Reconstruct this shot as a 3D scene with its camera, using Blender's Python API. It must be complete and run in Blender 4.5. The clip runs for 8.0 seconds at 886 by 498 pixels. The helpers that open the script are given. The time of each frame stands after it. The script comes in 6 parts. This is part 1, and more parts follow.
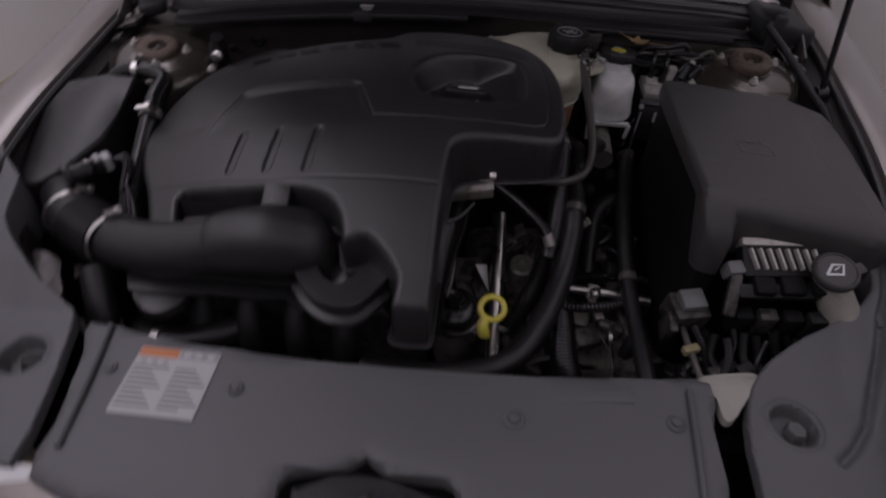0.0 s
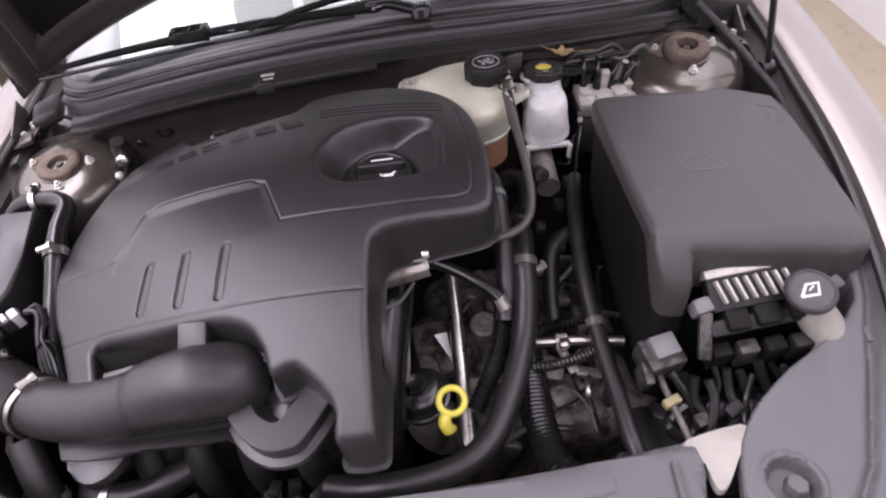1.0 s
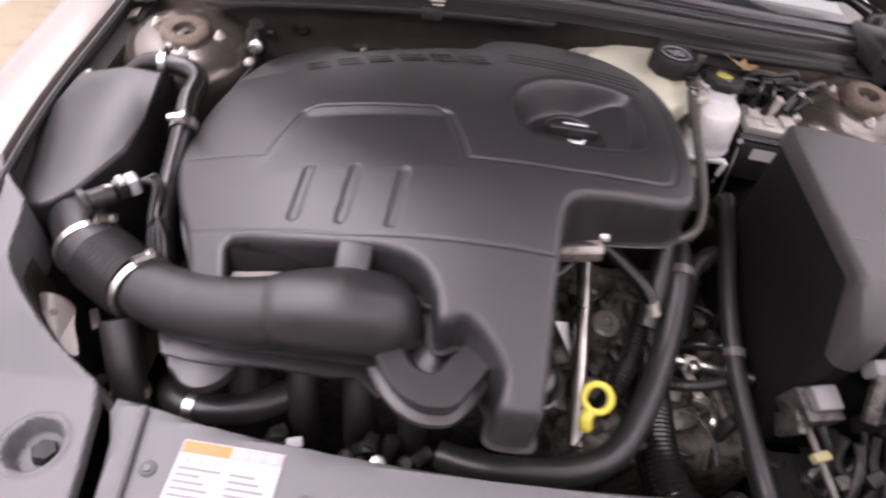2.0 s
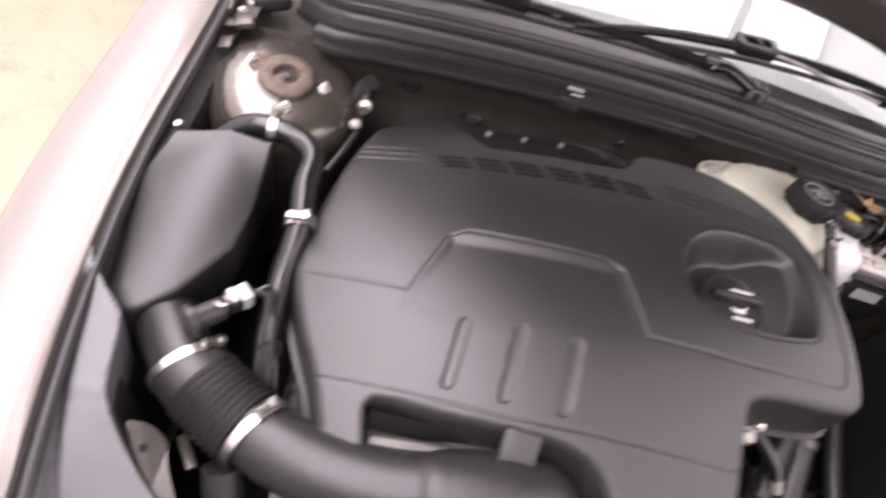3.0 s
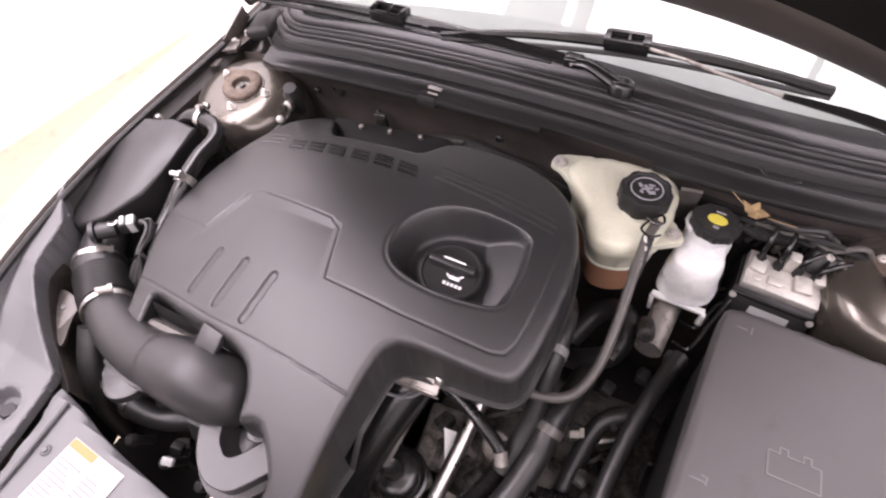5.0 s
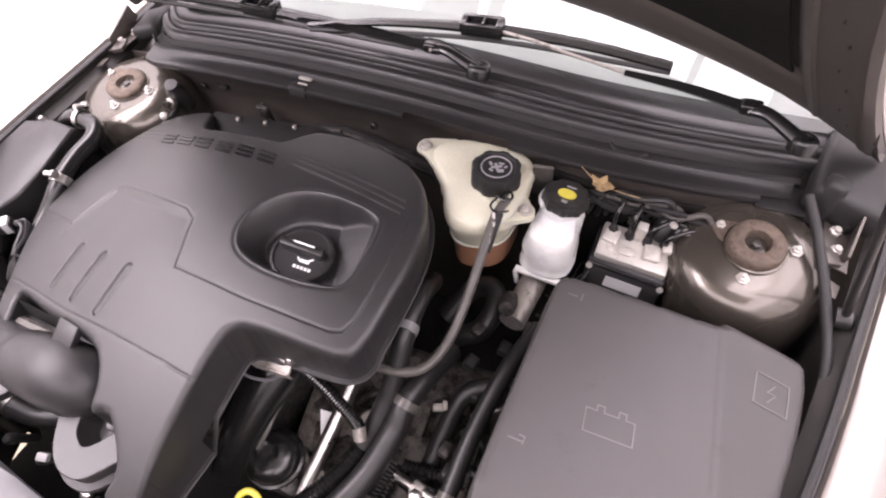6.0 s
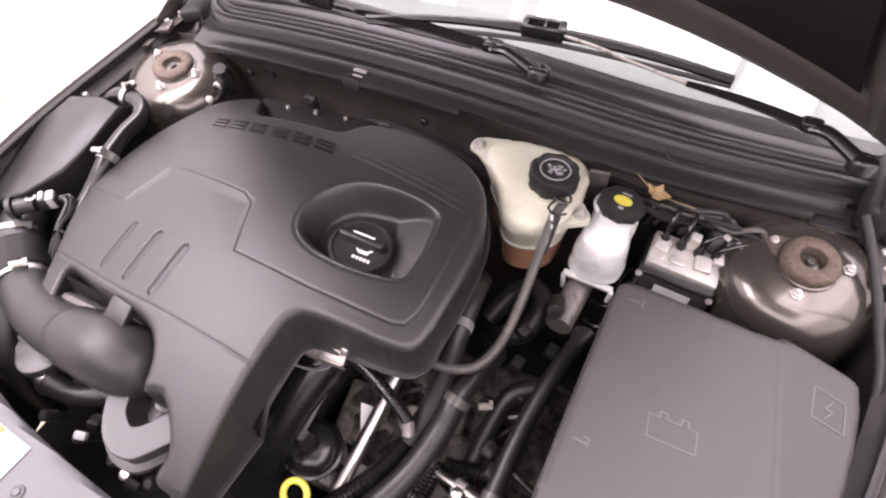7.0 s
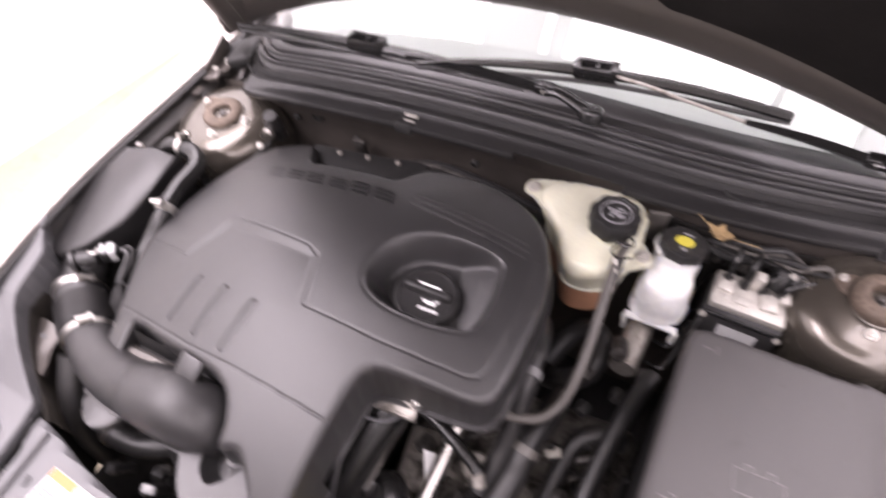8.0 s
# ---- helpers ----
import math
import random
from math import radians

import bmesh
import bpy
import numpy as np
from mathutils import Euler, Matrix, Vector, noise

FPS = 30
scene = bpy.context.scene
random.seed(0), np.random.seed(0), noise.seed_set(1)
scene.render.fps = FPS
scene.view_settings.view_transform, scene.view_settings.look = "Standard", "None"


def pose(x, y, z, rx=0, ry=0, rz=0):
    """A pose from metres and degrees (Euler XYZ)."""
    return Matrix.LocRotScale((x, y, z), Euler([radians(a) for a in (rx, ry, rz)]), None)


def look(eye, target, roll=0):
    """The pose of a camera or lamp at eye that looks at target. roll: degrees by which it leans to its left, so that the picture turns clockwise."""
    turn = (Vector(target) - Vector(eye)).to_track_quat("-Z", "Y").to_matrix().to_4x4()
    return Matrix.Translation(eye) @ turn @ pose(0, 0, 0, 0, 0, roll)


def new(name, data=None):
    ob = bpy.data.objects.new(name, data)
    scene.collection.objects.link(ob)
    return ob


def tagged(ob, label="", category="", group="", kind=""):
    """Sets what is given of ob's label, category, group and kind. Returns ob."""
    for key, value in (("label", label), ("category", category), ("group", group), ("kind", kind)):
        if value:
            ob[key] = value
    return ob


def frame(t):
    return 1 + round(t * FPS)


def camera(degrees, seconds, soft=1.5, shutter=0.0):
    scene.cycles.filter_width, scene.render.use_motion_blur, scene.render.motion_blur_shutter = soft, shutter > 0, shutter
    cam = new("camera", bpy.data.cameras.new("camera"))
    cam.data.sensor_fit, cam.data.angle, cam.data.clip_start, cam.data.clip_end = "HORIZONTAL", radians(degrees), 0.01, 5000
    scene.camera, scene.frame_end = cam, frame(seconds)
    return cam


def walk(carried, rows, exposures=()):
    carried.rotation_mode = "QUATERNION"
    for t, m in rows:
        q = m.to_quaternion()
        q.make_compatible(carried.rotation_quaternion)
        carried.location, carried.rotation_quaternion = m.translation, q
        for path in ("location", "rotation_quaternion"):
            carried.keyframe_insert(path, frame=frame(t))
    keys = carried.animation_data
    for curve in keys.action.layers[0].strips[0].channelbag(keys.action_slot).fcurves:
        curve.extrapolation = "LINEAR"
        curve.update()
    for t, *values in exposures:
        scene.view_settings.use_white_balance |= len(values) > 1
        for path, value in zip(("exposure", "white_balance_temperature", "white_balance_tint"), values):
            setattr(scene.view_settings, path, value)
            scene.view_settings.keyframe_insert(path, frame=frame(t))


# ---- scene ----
cam = camera(72.0, 8.0, soft=2.1, shutter=0.8)
PATH = [
    (0, (0.035, -0.127, 1.436), (-0.003, 1.302, 0.038), 2.9),
    (0.5, (0.044, -0.035, 1.469), (0.041, 1.353, 0.029), -3.9),
    (0.6, (0.056, -0.03, 1.458), (0.068, 1.388, 0.047), -4.7),
    (1, (0.126, 0.027, 1.484), (0.077, 1.405, 0.035), -9.3),
    (1.2, (0.098, 0.045, 1.491), (-0.002, 1.391, 0.015), -7.0),
    (2.3, (-0.267, 0.07, 1.402), (-0.091, 1.402, -0.079), 17.7),
    (2.5, (-0.373, 0.143, 1.408), (-0.13, 1.405, -0.124), 24.2),
    (2.7, (-0.431, 0.222, 1.409), (-0.15, 1.461, -0.136), 26.6),
    (3, (-0.4, 0.265, 1.452), (-0.126, 1.491, -0.104), 25.2),
    (3.5, (-0.137, 0.3, 1.566), (-0.153, 1.44, -0.078), 15.7),
    (4, (0.163, 0.312, 1.596), (-0.461, 1.326, -0.011), -6.0),
    (4.2, (0.222, 0.31, 1.602), (-0.436, 1.323, 0.008), -4.6),
    (5.3, (0.318, 0.331, 1.582), (-0.353, 1.332, -0.015), -6.2),
    (5.5, (0.369, 0.35, 1.575), (-0.29, 1.378, -0.009), -6.1),
    (6, (0.444, 0.371, 1.59), (-0.167, 1.391, -0.018), -6.1),
    (6.5, (0.414, 0.345, 1.591), (-0.185, 1.398, 0.0), -4.6),
    (7, (0.367, 0.325, 1.588), (-0.222, 1.366, -0.014), -1.7),
    (7.2, (0.361, 0.32, 1.593), (-0.229, 1.38, 0.002), -1.1),
    (7.5, (0.365, 0.323, 1.591), (-0.223, 1.373, -0.007), -1.1),
    (8, (0.295, 0.326, 1.616), (-0.36, 1.38, 0.048), -5.0),
]
STOPS = [(0.0, -2.75), (0.2, -2.0), (0.4, -1.05), (0.6, -0.73), (1.0, -0.40), (1.2, -0.31), (2.3, -0.05), (2.5, 0.03), (3.0, 0.01), (3.5, 0.10), (4.2, 0.13), (5.5, 0.20), (7.0, 0.31), (8.0, 0.31)]
EXPOSURE = [(t, stops, 6150 if t < 2 else 6500, 30) for t, stops in STOPS]
walk(cam, [(t, look(eye, target, roll)) for t, eye, target, roll in PATH], EXPOSURE)

# ---- world and light ----
world = bpy.data.worlds.new("world")
scene.world = world
world.use_nodes = True
world.node_tree.nodes["Background"].inputs[0].default_value = (1.0, 0.98, 0.95, 1)
world.node_tree.nodes["Background"].inputs[1].default_value = 0.3


def area_lamp(name, x, y, z, sx, sy, watts, colour=(1.0, 0.985, 0.97)):
    data = bpy.data.lights.new(name, "AREA")
    data.shape, data.size, data.size_y, data.energy, data.color = "RECTANGLE", sx, sy, watts, colour
    ob = new(name, data)
    ob.matrix_world = pose(x, y, z)
    return ob


area_lamp("ceiling_lamp_front", 0.3, -1.5, 2.93, 3.4, 1.3, 55)
area_lamp("ceiling_lamp_left", -1.42, 0.8, 2.93, 1.0, 4.2, 185)
area_lamp("ceiling_lamp_right", 1.58, 1.4, 2.93, 0.76, 4.6, 50)
area_lamp("ceiling_lamp_middle", 0.38, 1.75, 2.93, 1.5, 2.4, 84)
area_lamp("ceiling_lamp_tube", -0.50, 1.4, 2.93, 0.06, 3.2, 3)


# ---- materials ----
def material(name, colour, rough=0.5, metal=0.0, vary=0.15, grain=400.0, stain=9.0, bump=0.15, coat=0.0, spec=0.5, dirt=None, dirt_amount=0.0, transmission=0.0, emission=0.0):
    """A procedural material with colour variation at two scales, uneven gloss and a fine relief."""
    m = bpy.data.materials.new(name)
    m.use_nodes = True
    nodes, links = m.node_tree.nodes, m.node_tree.links
    b = nodes["Principled BSDF"]
    coord = nodes.new("ShaderNodeTexCoord")
    big, fine = nodes.new("ShaderNodeTexNoise"), nodes.new("ShaderNodeTexNoise")
    big.inputs["Scale"].default_value, big.inputs["Detail"].default_value = stain, 5
    fine.inputs["Scale"].default_value, fine.inputs["Detail"].default_value = grain, 2
    for n in (big, fine):
        links.new(coord.outputs["Object"], n.inputs["Vector"])
    mixed = nodes.new("ShaderNodeMath")
    mixed.operation = "MULTIPLY_ADD"
    links.new(fine.outputs["Fac"], mixed.inputs[0])
    mixed.inputs[1].default_value = 0.4
    links.new(big.outputs["Fac"], mixed.inputs[2])
    ramp = nodes.new("ShaderNodeMapRange")
    ramp.inputs["From Min"].default_value, ramp.inputs["From Max"].default_value = 0.4, 1.0
    ramp.inputs["To Min"].default_value, ramp.inputs["To Max"].default_value = 1 - vary, 1 + vary
    links.new(mixed.outputs[0], ramp.inputs["Value"])
    tint = nodes.new("ShaderNodeMix")
    tint.data_type, tint.blend_type = "RGBA", "MULTIPLY"
    tint.inputs["Factor"].default_value = 1.0
    tint.inputs[6].default_value = (*colour, 1)
    links.new(ramp.outputs[0], tint.inputs[7])
    last = tint.outputs[2]
    if dirt:
        spots = nodes.new("ShaderNodeTexNoise")
        spots.inputs["Scale"].default_value, spots.inputs["Detail"].default_value, spots.inputs["Roughness"].default_value = stain * 3.1, 8, 0.7
        links.new(coord.outputs["Object"], spots.inputs["Vector"])
        edge = nodes.new("ShaderNodeMapRange")
        edge.inputs["From Min"].default_value, edge.inputs["From Max"].default_value = 0.62 - 0.25 * dirt_amount, 0.75 - 0.2 * dirt_amount
        links.new(spots.outputs["Fac"], edge.inputs["Value"])
        over = nodes.new("ShaderNodeMix")
        over.data_type = "RGBA"
        over.inputs[7].default_value = (*dirt, 1)
        links.new(edge.outputs[0], over.inputs["Factor"])
        links.new(last, over.inputs[6])
        last = over.outputs[2]
    links.new(last, b.inputs["Base Color"])
    gloss = nodes.new("ShaderNodeMapRange")
    gloss.inputs["To Min"].default_value, gloss.inputs["To Max"].default_value = max(0.03, rough - 0.09), min(1, rough + 0.09)
    links.new(big.outputs["Fac"], gloss.inputs["Value"])
    links.new(gloss.outputs[0], b.inputs["Roughness"])
    b.inputs["Metallic"].default_value = metal
    b.inputs["Specular IOR Level"].default_value = spec
    b.inputs["Coat Weight"].default_value, b.inputs["Coat Roughness"].default_value = coat, 0.08
    b.inputs["Transmission Weight"].default_value = transmission
    if emission:
        links.new(last, b.inputs["Emission Color"])
        b.inputs["Emission Strength"].default_value = emission
    if bump:
        relief = nodes.new("ShaderNodeBump")
        relief.inputs["Strength"].default_value, relief.inputs["Distance"].default_value = bump, 0.001
        links.new(fine.outputs["Fac"], relief.inputs["Height"])
        links.new(relief.outputs[0], b.inputs["Normal"])
    return m


COVER = material("moulded_grey_plastic", (0.0235, 0.0228, 0.0231), 0.33, vary=0.16, grain=1400, stain=6, bump=0.3, spec=0.66)
FUSE_PLASTIC = material("brownish_black_plastic", (0.049, 0.0462, 0.0455), 0.44, vary=0.15, grain=1200, stain=7, bump=0.3, dirt=(0.034, 0.031, 0.029), dirt_amount=0.1)
BLACK = material("black_plastic", (0.019, 0.0184, 0.0184), 0.38, vary=0.2, grain=900, bump=0.2, dirt=(0.035, 0.032, 0.03), dirt_amount=0.1)
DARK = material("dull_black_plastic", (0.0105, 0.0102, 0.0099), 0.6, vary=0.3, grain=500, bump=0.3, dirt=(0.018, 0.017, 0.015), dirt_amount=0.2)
PANEL = material("grey_satin_plastic", (0.105, 0.105, 0.108), 0.5, vary=0.08, grain=1600, stain=5, bump=0.25)
GREY_RUBBER = material("grey_rubber", (0.085, 0.079, 0.072), 0.30, vary=0.2, grain=400, bump=0.2)
OFF_WHITE = material("aged_white_plastic", (0.33, 0.315, 0.275), 0.45, vary=0.12, grain=300, stain=15, bump=0.1)
MID_GREY = material("grey_connector_plastic", (0.15, 0.15, 0.15), 0.4, vary=0.15, grain=400, stain=30, bump=0.1)
ALU_CLEAN = material("bright_cast_aluminium", (0.50, 0.48, 0.44), 0.42, metal=0.35, vary=0.2, grain=400, stain=40, bump=0.3, dirt=(0.34, 0.32, 0.29), dirt_amount=0.3)
FOIL = material("worn_tan_shield", (0.11, 0.102, 0.094), 0.5, metal=0.4, vary=0.3, grain=200, stain=40)
GLOSS_RUBBER = material("glossy_black_rubber", (0.010, 0.0097, 0.0094), 0.22, vary=0.2, grain=300, bump=0.1)
RUBBER = material("black_rubber", (0.0145, 0.0141, 0.0138), 0.40, vary=0.25, grain=300, bump=0.2)
SEAL = material("soft_rubber_seal", (0.018, 0.0175, 0.0175), 0.36, vary=0.2, grain=600, bump=0.15)
FELT = material("black_felt", (0.014, 0.013, 0.012), 0.95, vary=0.4, grain=300, bump=0.6, spec=0.1)
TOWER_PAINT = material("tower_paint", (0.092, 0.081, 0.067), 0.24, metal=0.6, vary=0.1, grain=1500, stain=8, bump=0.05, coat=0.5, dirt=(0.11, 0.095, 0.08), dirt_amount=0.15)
PAINT = material("taupe_metallic_paint", (0.235, 0.212, 0.192), 0.3, metal=0.55, vary=0.06, grain=2500, stain=3, bump=0.05, coat=0.7)
# Dusty taupe paint, darkened to carry the bulkhead's shadow in its colour.
PAINT_SHADED = material("dusty_shaded_taupe_paint", (0.075, 0.065, 0.058), 0.45, metal=0.4, vary=0.25, grain=500, stain=14, bump=0.1, coat=0.2, dirt=(0.06, 0.052, 0.046), dirt_amount=0.3)
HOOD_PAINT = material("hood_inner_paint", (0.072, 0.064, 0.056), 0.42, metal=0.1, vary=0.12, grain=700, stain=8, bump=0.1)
RUST = material("rusty_steel", (0.120, 0.092, 0.071), 0.7, metal=0.3, vary=0.4, grain=250, stain=40, bump=0.5, dirt=(0.066, 0.044, 0.032), dirt_amount=0.5)
ZINC = material("zinc_plated_steel", (0.62, 0.6, 0.57), 0.3, metal=1.0, vary=0.2, grain=600, stain=40, bump=0.1)
ALU = material("cast_aluminium", (0.36, 0.34, 0.31), 0.5, metal=0.7, vary=0.25, grain=350, stain=25, bump=0.25, dirt=(0.15, 0.13, 0.11), dirt_amount=0.4)
# Inner wing paint, with the shade of the bay walls in its colour.
WING_SHADE = material("shaded_wing_paint", (0.024, 0.0215, 0.0195), 0.55, vary=0.3, grain=500, stain=12, bump=0.15, dirt=(0.025, 0.022, 0.02), dirt_amount=0.4)
ALU_DARK = material("oily_cast_metal", (0.085, 0.080, 0.075), 0.5, metal=0.5, vary=0.4, grain=250, stain=22, bump=0.3, dirt=(0.025, 0.022, 0.02), dirt_amount=0.7)
CREAM = material("translucent_cream_plastic", (0.60, 0.595, 0.475), 0.36, vary=0.16, grain=300, stain=12, bump=0.1)
WHITE = material("translucent_white_plastic", (0.66, 0.665, 0.65), 0.28, vary=0.16, grain=300, stain=22, bump=0.08)
COOLANT = material("orange_coolant", (0.38, 0.20, 0.12), 0.35, vary=0.15, grain=200, bump=0.05)
YELLOW = material("yellow_plastic", (0.60, 0.53, 0.07), 0.4, vary=0.1, grain=300, bump=0.05)
LABEL = material("white_label_paper", (0.40, 0.40, 0.40), 0.5, vary=0.05, grain=300, bump=0.03)
ORANGE = material("orange_print", (0.52, 0.17, 0.05), 0.5, vary=0.05, grain=300, bump=0.0)
PALE_PRINT = material("pale_print", (0.28, 0.275, 0.29), 0.5, vary=0.1, grain=300, bump=0.0)
PRINT = material("grey_print", (0.17, 0.17, 0.18), 0.5, vary=0.1, grain=300, bump=0.0)
MARK = material("white_print", (0.85, 0.85, 0.85), 0.4, vary=0.05, grain=300, bump=0.0)
INK = material("moulded_mark_grey", (0.115, 0.110, 0.106), 0.4, vary=0.1, grain=900, bump=0.1)
SHADOW_INK = material("gloss_black_plastic", (0.012, 0.012, 0.012), 0.3, vary=0.1, grain=900, bump=0.05)
WIPER = material("satin_black_paint", (0.012, 0.0118, 0.0116), 0.24, vary=0.2, grain=700, bump=0.08, spec=0.7)
CAST = material("dirty_cast_aluminium", (0.17, 0.158, 0.14), 0.5, metal=0.45, vary=0.3, grain=300, stain=14, bump=0.35, dirt=(0.035, 0.030, 0.026), dirt_amount=0.7)
# Near-black plastic whose colour holds the shade of the box sides.
SHADE_BLACK = material("shade_black_plastic", (0.0062, 0.006, 0.0058), 0.7, vary=0.3, grain=500, bump=0.3, spec=0.25)
LINER = material("muddy_sheet_metal", (0.028, 0.024, 0.019), 0.6, metal=0.1, vary=0.45, grain=180, stain=16, bump=0.4, dirt=(0.014, 0.012, 0.0105), dirt_amount=0.55)
BRASS = material("dull_yellow_fitting", (0.25, 0.22, 0.11), 0.5, vary=0.2, grain=300)
LEAF = material("dry_leaf", (0.30, 0.205, 0.10), 0.7, vary=0.3, grain=120, stain=60, bump=0.4)
WALL = material("white_wall_paint", (0.86, 0.86, 0.86), 0.7, vary=0.02, grain=200, stain=1.5, bump=0.1)
# Dark grey chosen to keep bounced light off front faces.
LIGHT_CUT_GREY = material("light_cutting_dark_grey", (0.11, 0.11, 0.115), 0.6, vary=0.08, grain=200, stain=1.5, bump=0.1)
FLOOR = material("beige_concrete_floor", (0.35, 0.305, 0.22), 0.5, vary=0.12, grain=60, stain=2.2, bump=0.2, dirt=(0.27, 0.225, 0.172), dirt_amount=0.3)
# Dashboard grey, lightened to stand in for reflection on the windshield.
DASH_GLARE = material("glare_grey_dash", (0.34, 0.345, 0.335), 0.6, vary=0.08, grain=500, stain=4)
TYRE = material("tyre_rubber", (0.02, 0.02, 0.02), 0.7, vary=0.2, grain=150)

GLASS = bpy.data.materials.new("windshield_glass")
GLASS.use_nodes = True
_g = GLASS.node_tree
_b = _g.nodes["Principled BSDF"]
_b.inputs["Base Color"].default_value = (0.93, 0.97, 0.95, 1)
_b.inputs["Transmission Weight"].default_value, _b.inputs["Roughness"].default_value, _b.inputs["IOR"].default_value = 1.0, 0.02, 1.5


for vessel_plastic, depth in ((CREAM, 0.022), (WHITE, 0.012)):
    shader = vessel_plastic.node_tree.nodes["Principled BSDF"]
    shader.inputs["Subsurface Weight"].default_value = 0.35
    shader.inputs["Subsurface Radius"].default_value = (1.0, 0.85, 0.55)
    shader.inputs["Subsurface Scale"].default_value = depth


# ---- mesh helpers ----
def part(name, bm, mat, parent=None, label="", smooth=42):
    """Links a bmesh as one mesh object, under a thing or a part."""
    data = bpy.data.meshes.new(name)
    bmesh.ops.recalc_face_normals(bm, faces=bm.faces)
    for f in bm.faces:
        f.smooth = True
    bm.to_mesh(data)
    bm.free()
    data.set_sharp_from_angle(angle=radians(smooth))
    data.materials.append(mat)
    ob = new(name, data)
    if parent:
        ob.parent = parent
        ob.matrix_parent_inverse = Matrix.Translation(parent.location).inverted() if parent.parent is None else Matrix()
    if label:
        ob["label"] = label
    return ob


def thing(name, label, category, base=(0, 0, 0), group="", kind=""):
    ob = new(name)
    ob.empty_display_size = 0.02
    ob.location = base
    return tagged(ob, label, category, group, kind)


def smooth_path(points, steps=8, closed=False):
    """Catmull-Rom through the points."""
    p = [Vector(q) for q in points]
    n, out = len(p), []
    for i in range(n if closed else n - 1):
        a, b, c, d = (p[(i + k) % n] if closed else p[min(max(i + k, 0), n - 1)] for k in (-1, 0, 1, 2))
        for s in range(steps):
            t = s / steps
            out.append(0.5 * ((2 * b) + (c - a) * t + (2 * a - 5 * b + 4 * c - d) * t * t + (3 * b - a - 3 * c + d) * t ** 3))
    if not closed:
        out.append(p[-1])
    return out


def even_path(path, step):
    """The same line, in points that lie evenly step apart."""
    out, left = [path[0].copy()], step
    for a, b in zip(path, path[1:]):
        length = (b - a).length
        at = left
        while at <= length:
            out.append(a.lerp(b, at / length))
            at += step
        left = at - length
    return out


def tube(points, radius, sides=12, steps=8, ribs=0.0, rib_step=0.0, squash=1.0, bm=None, raw=False):
    """A round hose along the points; radius may be a list along it; ribs: the depth of its corrugation."""
    bm = bm or bmesh.new()
    path = [Vector(q) for q in points] if raw else smooth_path(points, steps)
    if ribs:
        path = even_path(path, rib_step / 4)
    n = len(path)
    up, rings = Vector((0.13, 0.21, 1)).normalized(), []
    for i, p in enumerate(path):
        along = (path[min(i + 1, n - 1)] - path[max(i - 1, 0)]).normalized()
        side = along.cross(up)
        if side.length < 0.05:
            side = along.cross(Vector((1, 0, 0)))
        side.normalize()
        up = side.cross(along).normalized()
        if isinstance(radius, (list, tuple)):
            k = i / (n - 1) * (len(radius) - 1)
            lo = min(int(k), len(radius) - 2)
            r = radius[lo] + (radius[lo + 1] - radius[lo]) * (k - lo)
        else:
            r = radius
        if ribs:
            r -= ribs * (0, 0.5, 1, 0.5)[i % 4]
        rings.append([bm.verts.new(p + side * r * math.cos(2 * math.pi * j / sides) + up * r * squash * math.sin(2 * math.pi * j / sides)) for j in range(sides)])
    for a, b in zip(rings, rings[1:]):
        for j in range(sides):
            bm.faces.new((a[j], a[(j + 1) % sides], b[(j + 1) % sides], b[j]))
    bm.faces.new(rings[0][::-1])
    bm.faces.new(rings[-1])
    return bm


def lathe(profile, m=None, sides=32, bm=None, lobes=0, lobe_depth=0.0):
    """Turns (radius, height) pairs round the z axis of m."""
    bm = bm or bmesh.new()
    m = m or Matrix()
    rings = []
    for r, h in profile:
        ring = []
        for j in range(sides):
            a = 2 * math.pi * j / sides
            k = r * (1 + lobe_depth * (1 if lobes and math.cos(lobes * a) > 0.2 else 0))
            ring.append(bm.verts.new(m @ Vector((k * math.cos(a), k * math.sin(a), h))))
        rings.append(ring)
    for a, b in zip(rings, rings[1:]):
        for j in range(sides):
            bm.faces.new((a[j], a[(j + 1) % sides], b[(j + 1) % sides], b[j]))
    if profile[0][0] > 1e-6:
        bm.faces.new(rings[0][::-1])
    if profile[-1][0] > 1e-6:
        bm.faces.new(rings[-1])
    bmesh.ops.remove_doubles(bm, verts=bm.verts, dist=1e-6)
    return bm


def block(size, m=None, bevel=0.003, segments=2, bm=None, taper=1.0):
    """A box of that size round m, with rounded edges; taper: the size of its top by its base."""
    one = bmesh.new()
    bmesh.ops.create_cube(one, size=1.0)
    for v in one.verts:
        k = taper if v.co.z > 0 else 1.0
        v.co = Vector((v.co.x * size[0] * k, v.co.y * size[1] * k, v.co.z * size[2]))
    if bevel:
        bmesh.ops.bevel(one, geom=one.edges[:], offset=bevel, segments=segments, profile=0.5, affect="EDGES")
    bmesh.ops.transform(one, matrix=m or Matrix(), verts=one.verts)
    return join(bm, one)


def join(bm, one):
    """Adds the bmesh one to bm, and frees it."""
    if bm is None:
        return one
    data = bpy.data.meshes.new("joined")
    one.to_mesh(data)
    one.free()
    bm.from_mesh(data)
    bpy.data.meshes.remove(data)
    return bm


